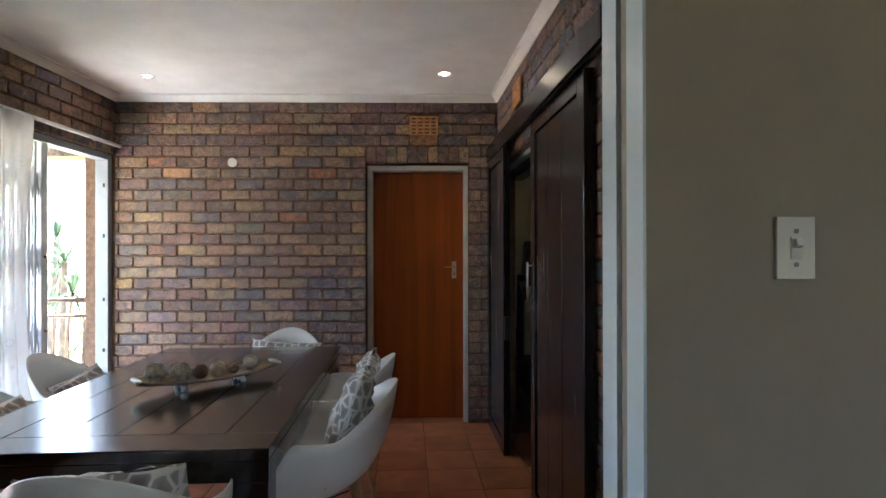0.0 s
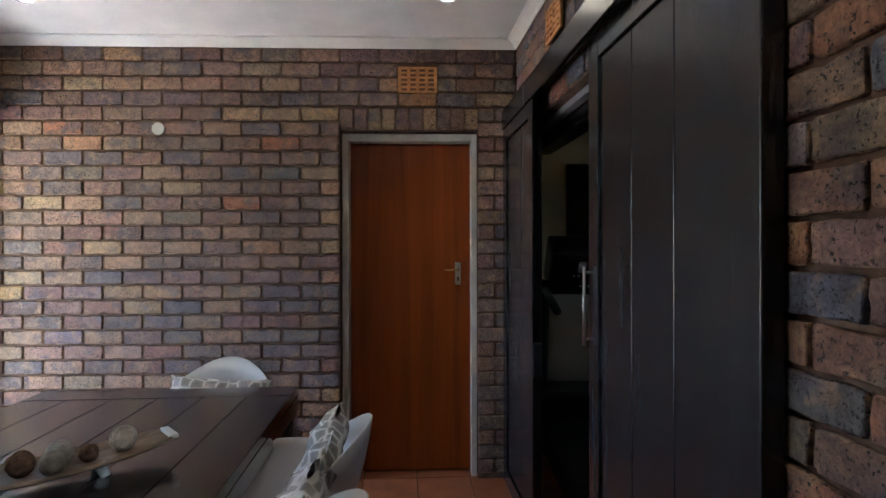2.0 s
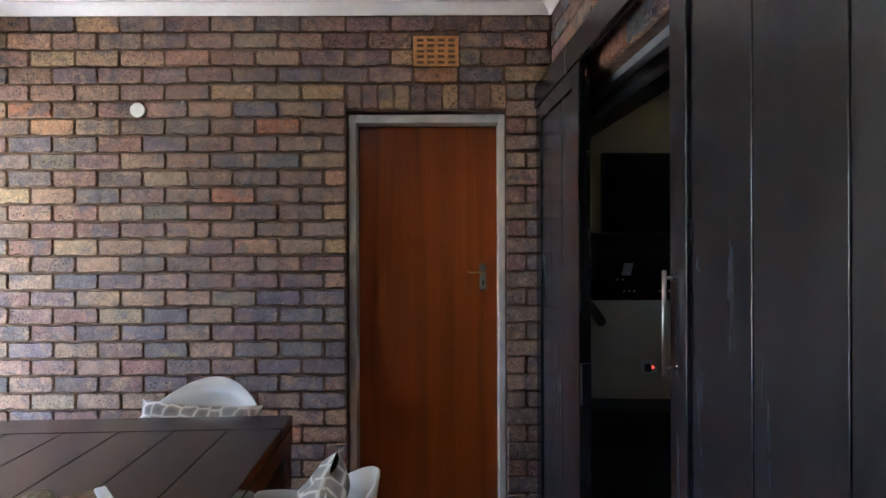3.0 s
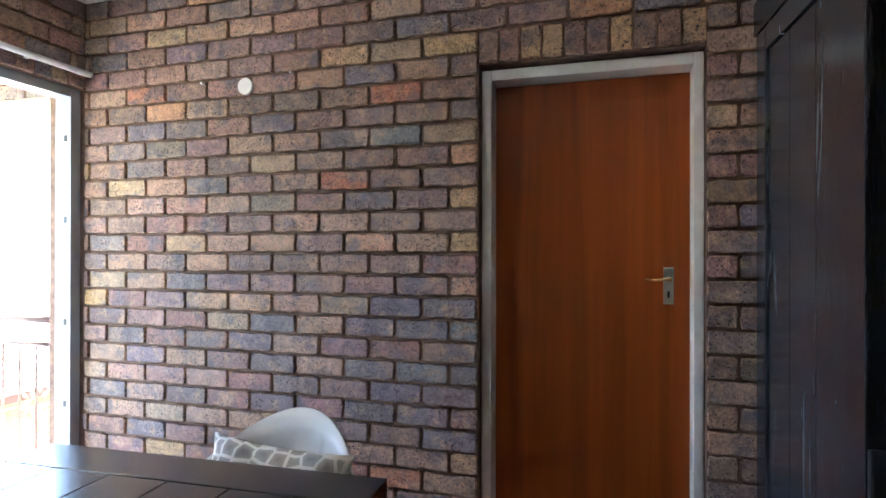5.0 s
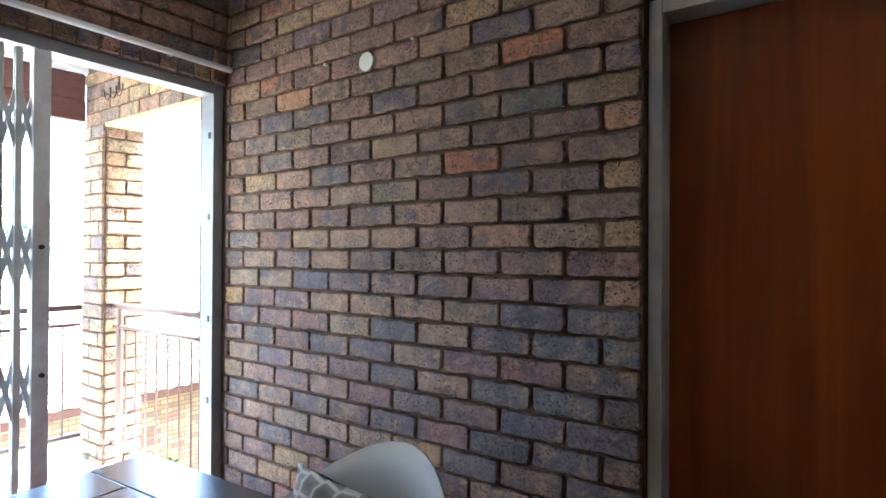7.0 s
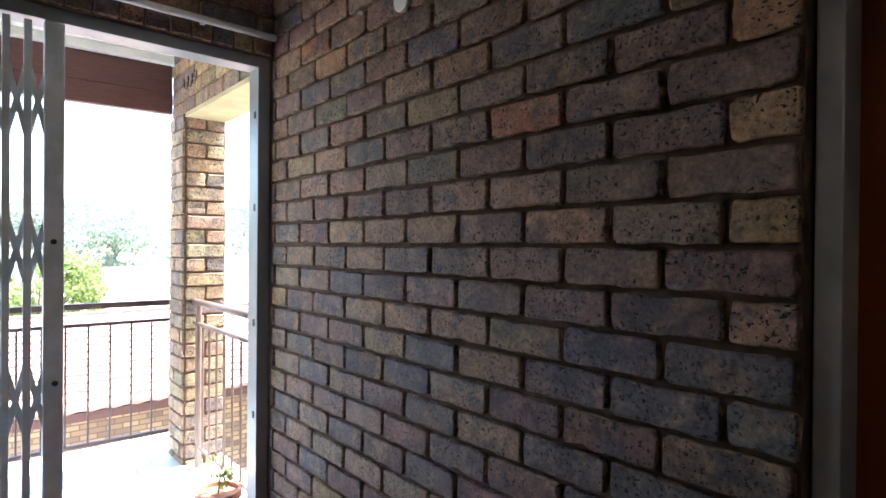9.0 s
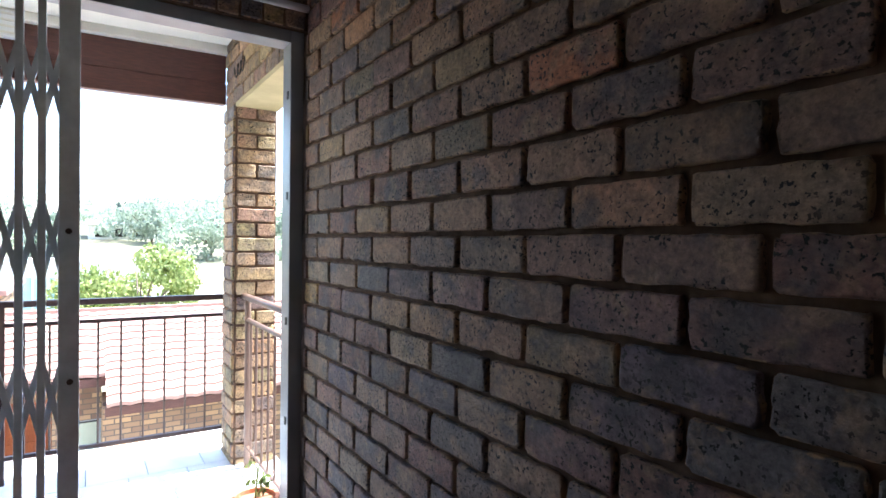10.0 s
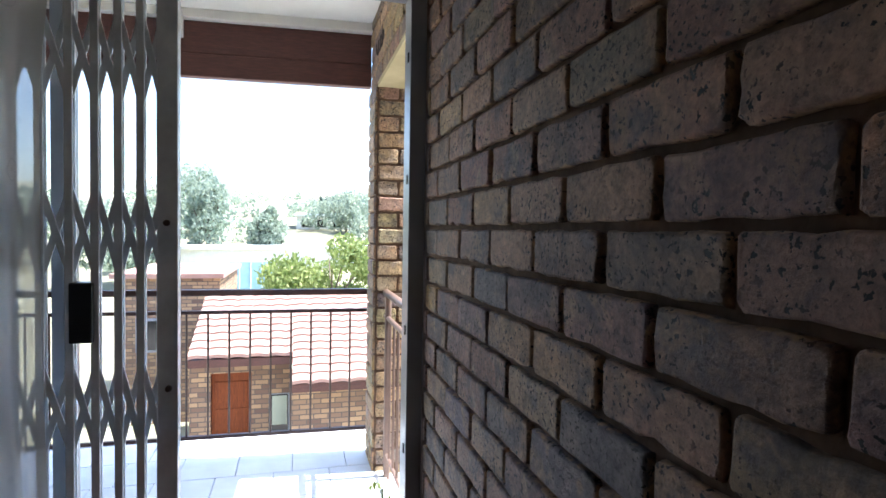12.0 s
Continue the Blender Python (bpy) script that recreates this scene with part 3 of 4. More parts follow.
def dining_chair(m):
    ch = thing("dining_chair", "white moulded plastic armchair with wooden legs", "chair", m, "chairs round the dining table")
    part("seat_shell", shell(), WHITE, ch, "", True)
    for sx in (-1, 1):
        for sy in (-1, 1):
            part("leg", rods(((sx * 0.13, sy * 0.12, 0.40), (sx * 0.22, sy * 0.21, 0.0), 0.016, 0.011), n=12), DOWEL, ch, "pale wooden dowel leg", True)
    for a, b2 in (((-1, -1), (1, 1)), ((-1, 1), (1, -1)), ((-1, -1), (-1, 1)), ((1, -1), (1, 1))):
        part("brace", rods(((a[0] * 0.15, a[1] * 0.14, 0.33), (b2[0] * 0.18, b2[1] * 0.17, 0.20), 0.004), n=6), BLACK, ch, "black wire brace")
    return ch


chair = dining_chair(pose(-1.07, 3.30, 0, 0, 0, 180))
chairs = [chair] + [copy_thing(chair, m) for m in (pose(-0.60, 2.60, 0, 0, 0, 92), pose(-0.55, 2.00, 0, 0, 0, 94), pose(-1.86, 2.68, 0, 0, 0, -86), pose(-1.835, 2.05, 0, 0, 0, -86), pose(-0.99, 1.36, 0, 0, 0, 2))]


def cushion(m, label, w=0.44, h=0.30, d=0.11):
    bm = bmesh.new()
    n = 16
    sides = []
    for sgn in (1, -1):
        gr = []
        for i in range(n + 1):
            row = []
            for j in range(n + 1):
                u, q = 2 * i / n - 1, 2 * j / n - 1
                pinch = 1 - 0.07 * (1 - abs(u) ** 2) * abs(q) ** 3 - 0.07 * (1 - abs(q) ** 2) * abs(u) ** 3
                th = (max(0, 1 - u ** 4) * max(0, 1 - q ** 4)) ** 0.6
                wr = (0.09 * noise.noise((u * 2.5, q * 2.5, 4.0 * sgn)) + 0.05 * noise.noise((u * 6, q * 3, 9.0 * sgn))) * (0.4 + th)
                row.append(bm.verts.new((w / 2 * u * pinch, sgn * (d / 2 * th + 0.003) + wr * 0.3, h / 2 * q * pinch)))
            gr.append(row)
        sides.append(gr)
        for i in range(n):
            for j in range(n):
                f = (gr[i][j], gr[i + 1][j], gr[i + 1][j + 1], gr[i][j + 1])
                bm.faces.new(f if sgn < 0 else f[::-1])
    bmesh.ops.remove_doubles(bm, verts=bm.verts, dist=0.0075)
    ob = tagged(new("cushion", finish("cushion", bm, CUSHION, True)), label, "cushion", "cushions on the dining chairs")
    ob.matrix_world = m
    return ob


CL = "off-white scatter cushion with a grey trellis pattern"
cushion(pose(-1.075, 3.43, 0.588, -16, 4, 3), CL, 0.47, 0.40)
cushion(pose(-0.44, 2.59, 0.655, -18, 6, -88), CL, 0.42, 0.38)
cushion(pose(-0.415, 1.97, 0.69, -20, -5, -85), CL, 0.42, 0.43)
cushion(pose(-1.90, 2.69, 0.59, -34, -4, 94), CL, 0.46, 0.34)
cushion(pose(-1.875, 2.06, 0.595, -34, 3, 94), CL, 0.46, 0.34)
cushion(pose(-0.95, 1.25, 0.605, 18, -5, 2), CL, 0.46, 0.41)

# boat-shaped tray with decorative balls
TRAY = pose(-1.125, 2.335, 0.7555, 0, 0, 42)
tray = thing("decor_tray", "long boat-shaped wooden tray with whitewashed ends", "tray", TRAY)
bm = bmesh.new()
NT = 28
rows_t = []
for i in range(NT + 1):
    u = 2 * i / NT - 1
    hw = 0.046 + 0.050 * max(0, 1 - u * u) ** 0.8
    lift = 0.034 + 0.022 * u * u
    prof = [(-hw, 0.018), (-hw * 0.6, 0.004), (0, 0), (hw * 0.6, 0.004), (hw, 0.018), (hw + 0.006, 0.012), (hw * 0.65, -0.006), (0, -0.011), (-hw * 0.65, -0.006), (-hw - 0.006, 0.012)]
    rows_t.append([bm.verts.new((0.32 * u, y, lift + z)) for y, z in prof])
for a, b2 in zip(rows_t, rows_t[1:]):
    for k in range(10):
        bm.faces.new((a[k], a[(k + 1) % 10], b2[(k + 1) % 10], b2[k]))
bm.faces.new(rows_t[0]), bm.faces.new(rows_t[-1])
bmesh.ops.recalc_face_normals(bm, faces=bm.faces)
part("dish", bm, TRAYWOOD, tray)
for s in (-1, 1):
    part("end_cap", boxes((s * 0.322 - 0.012, s * 0.322 + 0.012, -0.052, 0.052, 0.064, 0.076), bevel=0.004), TRIM, tray, "whitewashed end")
    for q in (-1, 1):
        part("foot", rods(((s * 0.13, q * 0.03, 0.032), (s * 0.14, q * 0.05, 0.0), 0.018, 0.012), n=12), TRIM, tray, "small pale foot", True)


def ball(r, material, label, m):
    bm = bmesh.new()
    bmesh.ops.create_icosphere(bm, subdivisions=3, radius=r * 0.93)
    for q in bm.verts:
        q.co *= 1 + 0.06 * noise.noise(q.co * 40)
    for k in range(9):
        ax = Vector((math.sin(k * 2.1), math.cos(k * 1.3), math.sin(k * 0.7 + 1))).normalized()
        rot = ax.to_track_quat("Z", "Y").to_matrix()
        ring = [rot @ Vector((r * math.cos(a * math.pi / 10), r * math.sin(a * math.pi / 10), r * 0.1 * math.sin(k))) for a in range(20)]
        for a, b2 in zip(ring, ring[1:] + ring[:1]):
            rod(bm, a, b2, r * 0.05, n=4)
    ob = tagged(new("decor_ball", finish("decor_ball", bm, material)), label, "ornament", "balls in the tray")
    ob.matrix_world = m
    return ob


WICKER = paint("wicker", (0.33, 0.28, 0.215), 0.8, 0.35, 60, 0.5)
SEED = paint("seed_pod", (0.17, 0.09, 0.05), 0.7, 0.4, 60, 0.5)
PALEBALL = paint("pale_ball", (0.42, 0.36, 0.28), 0.6, 0.25, 50, 0.4)
for k, (u, q, r, mt, lb) in enumerate(((-0.27, 0.01, 0.052, WICKER, "round woven rattan ball in the tray"), (-0.16, -0.025, 0.055, WICKER, "round woven rattan ball in the tray"), (-0.15, 0.05, 0.045, WICKER, "round woven rattan ball in the tray"),
                                       (-0.05, 0.01, 0.040, SEED, "dark brown seed pod ball in the tray"), (0.02, -0.035, 0.038, PALEBALL, "pale carved wooden ball in the tray"), (0.05, 0.035, 0.040, PALEBALL, "pale carved wooden ball in the tray"), (0.12, 0.0, 0.030, SEED, "dark brown seed pod ball in the tray"), (0.22, 0.01, 0.043, PALEBALL, "pale carved wooden ball in the tray"))):
    ball(r * 0.84, mt, lb, TRAY @ pose(u * 0.9, q, 0.034 + 0.022 * (u * 0.9 / 0.32) ** 2 + r * 0.85, k * 40, k * 25, 0))

# ---- small fittings ----
sw = thing("light_switch", "ivory toggle light switch on beige plaster", "light switch", pose(0.608, 0.698, 1.395))
part("plate", boxes((-0.036, 0.036, -0.006, 0.002, -0.058, 0.058), bevel=0.002), SWITCH, sw)
part("surround", boxes((-0.011, 0.011, -0.0085, -0.005, -0.021, 0.021), bevel=0.002), SWITCH, sw)
bm = boxes((-0.0075, 0.0075, -0.022, -0.006, -0.004, 0.011), bevel=0.003)
bmesh.ops.transform(bm, matrix=Matrix.Rotation(radians(-22), 4, "X"), verts=bm.verts)
part("toggle", bm, SWITCH, sw)
for z in (-0.031, 0.031):
    part("screw", rods(((0, -0.0085, z), (0, -0.0055, z), 0.0045), n=10), ALU, sw, "small grey screw")
cap = bmesh.new()
disc(cap, (-1.672, NY - 0.004, 2.103), (0, 1, 0), 0.037, 0.012, 28)
tagged(new("blanking_plate", finish("blanking_plate", cap, SWITCH)), "round white blanking plate on the brick wall", "blanking plate")
for x, z in ((-1.44, 2.145), (-1.905, 2.135)):
    tagged(new("wall_screw", finish("wall_screw", rods(((x, NY - 0.012, z), (x, NY + 0.02, z), 0.006), n=8), SWITCH)), "small pale plugged screw in the brick wall", "screw")


def air_brick(m, group="air bricks"):
    a = thing("air_brick", "terracotta air brick with rows of slots set in the wall", "vent", m, group)
    rows = []
    for i in range(5):
        x = -0.107 + i * 0.214 / 4
        rows.append((x - 0.0095, x + 0.0095, -0.012, 0.0, -0.077, 0.077))
    for k in range(6):
        z = -0.071 + k * 0.142 / 5
        rows.append((-0.115, 0.115, -0.011, -0.001, z - 0.0065, z + 0.0065))
    part("grille", boxes(*rows), AIRBRICK, a)
    part("backing", boxes((-0.115, 0.115, 0.0, 0.004, -0.079, 0.079)), MORTAR, a, "dark hollow behind the slots")
    return a


VENT = air_brick(pose(-0.14, NY + 0.008, 2.404))
copy_thing(VENT, EAST @ pose(0.86, 0.008, 2.42, 0, 0, 180))


def downlight(x, y):
    d = thing("downlight", "small round recessed ceiling downlight, lit", "ceiling light", pose(x, y, TOP), "downlights")
    bm = bmesh.new()
    bmesh.ops.create_cone(bm, segments=28, radius1=0.046, radius2=0.04, depth=0.006)
    bmesh.ops.translate(bm, vec=(0, 0, -0.003), verts=bm.verts)
    part("trim_ring", bm, ALU, d)
    bm = bmesh.new()
    disc(bm, (0, 0, -0.0075), (0, 0, 1), 0.015, 0.003)
    part("bulb", bm, BUBBLE, d, "glowing bulb")
    return d


# the pair at y 1.75 is unseen, added with beams like the visible two
for x, y in ((0.018, 3.56), (-2.09, 3.63), (0.018, 1.75), (-2.09, 1.75)):
    downlight(x, y)
    ld = bpy.data.lights.new("downlight_beam", "SPOT")
    ld.energy, ld.spot_size, ld.spot_blend, ld.color, ld.shadow_soft_size = 0.26, radians(95), 0.6, (1, 0.86, 0.66), 0.03
    lo = new("downlight_beam", ld)
    lo.location = (x, y, TOP - 0.02)

# ---- exercise room beyond the sliding doors ----
tv = thing("television", "large black wall-mounted television, off", "television", pose(1.88, 5.57, 1.70))
part("bezel", boxes((-0.75, 0.75, -0.03, 0.03, -0.42, 0.42), bevel=0.006), BLACK, tv)
part("screen", boxes((-0.735, 0.735, -0.033, -0.028, -0.405, 0.405)), SCREEN, tv)
tm = thing("treadmill", "black treadmill with a button console", "treadmill", pose(1.06, 4.42, 0, 0, 0, 177))
part("deck", boxes((-0.38, 0.38, -0.2, 1.5, 0.05, 0.22), bevel=0.02), BLACK, tm)
part("motor_cover", boxes((-0.4, 0.4, -0.45, -0.12, 0.05, 0.42), bevel=0.04), BLACK, tm)
for s in (-1, 1):
    part("upright", rods(((s * 0.36, -0.2, 0.3), (s * 0.36, -0.05, 1.18), 0.035), n=12), BLACK, tm, "", True)
    part("handrail", rods(((s * 0.36, -0.05, 1.12), (s * 0.36, 0.4, 1.02), 0.025), n=12), BLACK, tm, "", True)
con = part("console", boxes((-0.34, 0.34, -0.12, 0.12, -0.17, 0.17), bevel=0.03), BLACK, tm)
con.matrix_basis = pose(0, -0.08, 1.28, -35)
STOPKEY = mat("dull_red_plastic", (0.16, 0.012, 0.012), 0.45)
DISPLAY = mat("grey_lcd_display", (0.05, 0.055, 0.065), 0.25)
part("display", boxes((-0.09, 0.09, 0.118, 0.123, 0.03, 0.115), bevel=0.001), DISPLAY, con, "dark grey display")
for s in (-1, 1):
    for i in range(7):
        part("button", boxes((s * 0.135 - 0.026, s * 0.135 + 0.026, 0.118, 0.124, 0.03 + i * 0.0125, 0.037 + i * 0.0125)), TRIM, con, "pale label bar")
    for i in range(2):
        part("button", rods(((s * 0.15 + 0.03 * i, 0.117, 0.0), (s * 0.15 + 0.03 * i, 0.125, 0.0), 0.008), n=10), TRIM, con)
    for i in range(3):
        part("button", rods(((s * 0.10 + 0.028 * (i - 1), 0.117, -0.085), (s * 0.10 + 0.028 * (i - 1), 0.125, -0.085), 0.008), n=10), TRIM, con)
part("stop_key", boxes((-0.03, 0.03, 0.117, 0.127, -0.14, -0.10), bevel=0.004), STOPKEY, con, "red stop key")
sk = thing("wall_socket", "black plugs in a wall socket with a red light", "socket", pose(1.5, 5.595, 0.46))
part("plate", boxes((-0.06, 0.06, -0.012, 0, -0.05, 0.05), bevel=0.002), SWITCH, sk)
part("plug", boxes((-0.04, 0.0, -0.06, -0.012, -0.03, 0.03), bevel=0.004), BLACK, sk)
part("indicator", boxes((0.02, 0.035, -0.016, -0.011, -0.01, 0.005)), REDLED, sk)
box_b = thing("storage_box", "low black padded bench against the wall", "bench", pose(2.3, 5.2, 0))
part("body", boxes((-0.5, 0.5, -0.2, 0.2, 0.0, 0.45), bevel=0.03), BLACK, box_b)

# ---- balcony ----
KB = 0.07   # lean of the balcony's front off square
BAL = Matrix(((1, KB, 0, -4.2), (0, 1, 0, 4.12), (0, 0, 1, 0), (0, 0, 0, 1)))


def front(y):
    return -4.2 - KB * (4.12 - y)


bm = bmesh.new()
vs = [bm.verts.new(p) for p in ((WX - 0.012, -1.5, -0.02), (WX - 0.012, 4.42, -0.02), (-4.60, 4.42, -0.02), (front(-1.5) - 0.40, -1.5, -0.02))]
top_f = bm.faces.new(vs)
ex = bmesh.ops.extrude_face_region(bm, geom=[top_f])
bmesh.ops.translate(bm, vec=(0, 0, -0.25), verts=[q for q in ex["geom"] if isinstance(q, bmesh.types.BMVert)])
bmesh.ops.recalc_face_normals(bm, faces=bm.faces)
balcony_floor = structure("floor_balcony", bm, PALEGROUT, "balcony slab under pale grey tiles")
pillar = structure("wall_pillar", boxes((-4.19, -3.90, 4.15, 4.39, -0.27, 2.155)), MORTAR, "square brown brick balcony pillar")
beam = structure("wall_side_beam", boxes((-4.19, WX - 0.25, 4.16, 4.38, 2.155, 2.70)), MORTAR, "brick beam over the balcony's open side")
structure("trim_beam_soffit", boxes((-3.905, WX - 0.25, 4.15, 4.39, 2.13, 2.155)), BEAMBOARD, "cream boarded underside of the brick beam")
structure("ceiling_balcony", boxes((-4.9, WX - 0.24, -1.5, 4.16, 2.555, 2.70)), SOFFIT, "white boarded balcony ceiling")
for nm, z0, z1, dx0, dx1, lb in (("trim_fascia", 2.325, 2.505, -0.03, 0.02, "dark oxblood timber fascia beam"), ("trim_fascia_lower", 2.195, 2.3245, -0.035, 0.028, "oxblood timber gutter board"), ("trim_fascia_cornice", 2.505, 2.557, -0.03, 0.07, "white cornice above the fascia")):
    bm = boxes((dx0, dx1, -5.6, 0.03, z0, z1), bevel=0.006)
    bmesh.ops.transform(bm, matrix=BAL, verts=bm.verts)
    structure(nm, bm, SOFFIT if "cornice" in nm else REDWOOD, lb)
wire = thing("loose_wire", "looped loose cable stapled to the brick beam", "cable", pose(-3.86, 4.146, 2.36))
bm = bmesh.new()
for k in range(3):
    pts = [Vector((k * 0.075 + 0.045 * math.cos(a * math.pi / 9), -0.004, 0.07 * math.sin(a * math.pi / 9))) for a in range(9, 19)]
    for p, q in zip(pts, pts[1:]):
        rod(bm, p, q, 0.003, n=5)
part("cable", bm, BLACK, wire)
bl = thing("bulkhead_light", "small white ribbed bulkhead light on the fascia", "lamp", pose(front(3.08) + 0.05, 3.06, 2.47))
part("housing", boxes((-0.03, 0.035, -0.05, 0.05, -0.07, 0.07), bevel=0.01), WHITE, bl)
for k in range(4):
    part("rib", boxes((0.034, 0.04, -0.045, 0.045, -0.055 + k * 0.033, -0.045 + k * 0.033)), SOFFIT, bl)

rail = thing("balcony_railing", "brown painted steel balcony railing", "railing", BAL)
part("top_rail", boxes((-0.025, 0.025, -5.4, 0.02, 0.958, 0.992), bevel=0.004), RAILPAINT, rail)
part("mid_rail", boxes((-0.012, 0.012, -5.4, 0.02, 0.852, 0.872), bevel=0.002), RAILPAINT, rail)
part("bottom_rail", boxes((-0.012, 0.012, -5.4, 0.02, 0.132, 0.152), bevel=0.002), RAILPAINT, rail)
for k in range(46):
    y = 0.035 - 0.1142 * k
    part("baluster", rods(((0, y, 0.142), (0, y, 0.86), 0.006), n=6), RAILPAINT, rail)
for k in range(5):
    part("post", boxes((-0.012, 0.012, -1.1 - 1.1 * k, -1.076 - 1.1 * k, -0.02, 0.96)), RAILPAINT, rail)

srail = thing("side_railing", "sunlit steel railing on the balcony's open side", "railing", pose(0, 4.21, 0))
part("top_rail", rods(((-3.92, 0, 1.0), (WX - 0.26, 0, 1.0), 0.02), n=12), RAILSUN, srail, "", True)
part("mid_rail", rods(((-3.92, 0, 0.87), (WX - 0.26, 0, 0.87), 0.013), n=10), RAILSUN, srail, "", True)
part("bottom_rail", rods(((-3.92, 0, 0.12), (WX - 0.26, 0, 0.12), 0.01), n=8), RAILSUN, srail)
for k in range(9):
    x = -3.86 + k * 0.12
    part("baluster", rods(((x, 0, 0.12), (x, 0, 0.87), 0.007), n=6), RAILSUN, srail)
part("post", rods(((-3.82, 0, -0.02), (-3.82, 0, 1.0), 0.018), n=10), RAILSUN, srail)

pot = thing("flower_pot", "terracotta flower pot with a small leafy plant", "plant pot", pose(-3.0, 4.05, -0.002))
bm = bmesh.new()
prof = [(0.0, 0.0), (0.07, 0.0), (0.095, 0.15), (0.108, 0.15), (0.108, 0.185), (0.09, 0.185), (0.088, 0.165), (0.0, 0.165)]
rg = [[bm.verts.new((max(r, 1e-4) * math.cos(a * math.pi / 12), max(r, 1e-4) * math.sin(a * math.pi / 12), z)) for r, z in prof] for a in range(24)]
for a in range(24):
    for k in range(len(prof) - 1):
        bm.faces.new((rg[a][k], rg[(a + 1) % 24][k], rg[(a + 1) % 24][k + 1], rg[a][k + 1]))
bmesh.ops.remove_doubles(bm, verts=bm.verts, dist=0.0005)
bmesh.ops.recalc_face_normals(bm, faces=bm.faces)
part("pot", bm, POT, pot)


def leaf_cloud(rng, centre, radii, count, size, bm=None, clumps=10):
    bm = bm or bmesh.new()
    cs = []
    for _ in range(clumps):
        d = Vector((rng.gauss(0, 1), rng.gauss(0, 1), rng.gauss(0, 1))).normalized() * rng.uniform(0.35, 0.85)
        cs.append((d, rng.uniform(0.3, 0.55)))
    for _ in range(count):
        c, r = rng.choice(cs)
        d = Vector((rng.gauss(0, 1), rng.gauss(0, 1), rng.gauss(0, 1))).normalized() * r * rng.uniform(0.6, 1.0)
        p = c + d
        p = Vector(centre) + Vector((p.x * radii[0], p.y * radii[1], p.z * radii[2]))
        s = size * rng.uniform(0.6, 1.3)
        rot = Euler((rng.uniform(0, 6.3), rng.uniform(0, 6.3), rng.uniform(0, 6.3))).to_matrix()
        q = [bm.verts.new(p + rot @ Vector(o) * s) for o in ((-0.5, 0, 0), (0, -0.28, 0.06), (0.5, 0, 0), (0, 0.28, 0.06))]
        bm.faces.new(q)
    return bm


rng = random.Random(4)
part("plant", leaf_cloud(rng, (0, 0, 0.27), (0.06, 0.06, 0.11), 46, 0.035, rods(((0, 0, 0.16), (0.03, 0.01, 0.34), 0.003), ((0, 0, 0.16), (-0.03, 0.02, 0.30), 0.003), n=5), clumps=6), LEAF, pot, "small green leaves")


def tree(x, y, z, h, w, leaves, material, seed, label, size=0.5, trunk=0.35, name="tree"):
    rng = random.Random(seed)
    t = thing(name, label, "tree", pose(x, y, z))
    bm = rods(((0, 0, 0), (w * 0.03, 0, h * trunk), h * 0.03, h * 0.02), n=8)
    for k in range(6):
        a = k * 1.05 + rng.random()
        rod(bm, (w * 0.03, 0, h * trunk * 0.9), (w * 0.35 * math.cos(a), w * 0.35 * math.sin(a), h * rng.uniform(0.55, 0.85)), h * 0.014, h * 0.004, 6)
    part("trunk", bm, BARK, t)
    part("crown", leaf_cloud(rng, (0, 0, h * 0.62), (w * 0.62, w * 0.62, h * 0.42), leaves, size, clumps=16), material, t)
    return t


# ---- what lies beyond the balcony ----
GZ = -3.3
bm = bmesh.new()
NG = 60
gv = []
for i in range(NG + 1):
    row = []
    for j in range(NG + 1):
        x = 60 - 660 * (i / NG) ** 1.0
        y = -300 + 600 * j / NG
        far = max(0, -x - 26)
        z = GZ + 0.085 * far + 1.0 * noise.noise((x * 0.012, y * 0.012, 0)) * min(1, far / 60)
        row.append(bm.verts.new((x, y, min(z, 26))))
    gv.append(row)
for i in range(NG):
    for j in range(NG):
        bm.faces.new((gv[i][j], gv[i][j + 1], gv[i + 1][j + 1], gv[i + 1][j]))
structure("ground", bm, LAND, "dry grassy ground rising to a hillside", True)


house = thing("neighbour_house", "face-brick house with a faded red tiled roof", "house", pose(-11.0, 1.75, GZ))
for row in ((-0.2, 0.0, 0.21, 0.55, 0, 2.45), (-0.2, 0.0, 1.22, 1.51, 0, 2.45), (-0.2, 0.0, 1.51, 1.88, 1.72, 2.45), (-0.2, 0.0, 1.51, 1.88, 0, 0.72),
            (-0.2, 0.0, 0.55, 1.22, 2.12, 2.45), (-0.2, 0.75, 1.88, 2.0, 0, 2.1), (0.55, 0.75, 2.0, 9.0, 0, 2.25), (-3.2, -0.2, 0.21, 0.4, 0, 2.45)):
    part("wall", boxes(row), HOUSEBRICK, house, "golden-brown face brick wall")
BLINDCLOTH = paint("pale_green_cloth", (0.42, 0.46, 0.36), 0.9)
HOUSEDOOR = wood("meranti_door", (0.13, 0.030, 0.008), (0.21, 0.055, 0.014), 0.6, gloss=0.2)
fd = part("door", boxes((-0.12, -0.06, 0.555, 1.215, 0, 2.115), bevel=0.006), HOUSEDOOR, house, "red-brown panelled front door")
for k in range(4):
    part("panel", boxes((-0.062, -0.045, 0.62, 1.15, 0.15 + k * 0.48, 0.52 + k * 0.48), bevel=0.006), HOUSEDOOR, fd)
wf = part("window", boxes((-0.10, -0.03, 1.515, 1.875, 0.722, 1.718)), ALU, house)
part("pane", boxes((-0.035, -0.02, 1.55, 1.84, 0.76, 1.69)), SCREEN, wf, "dark glass")
part("blind", boxes((-0.021, -0.012, 1.57, 1.82, 1.15, 1.67)), BLINDCLOTH, wf, "pale green blind")
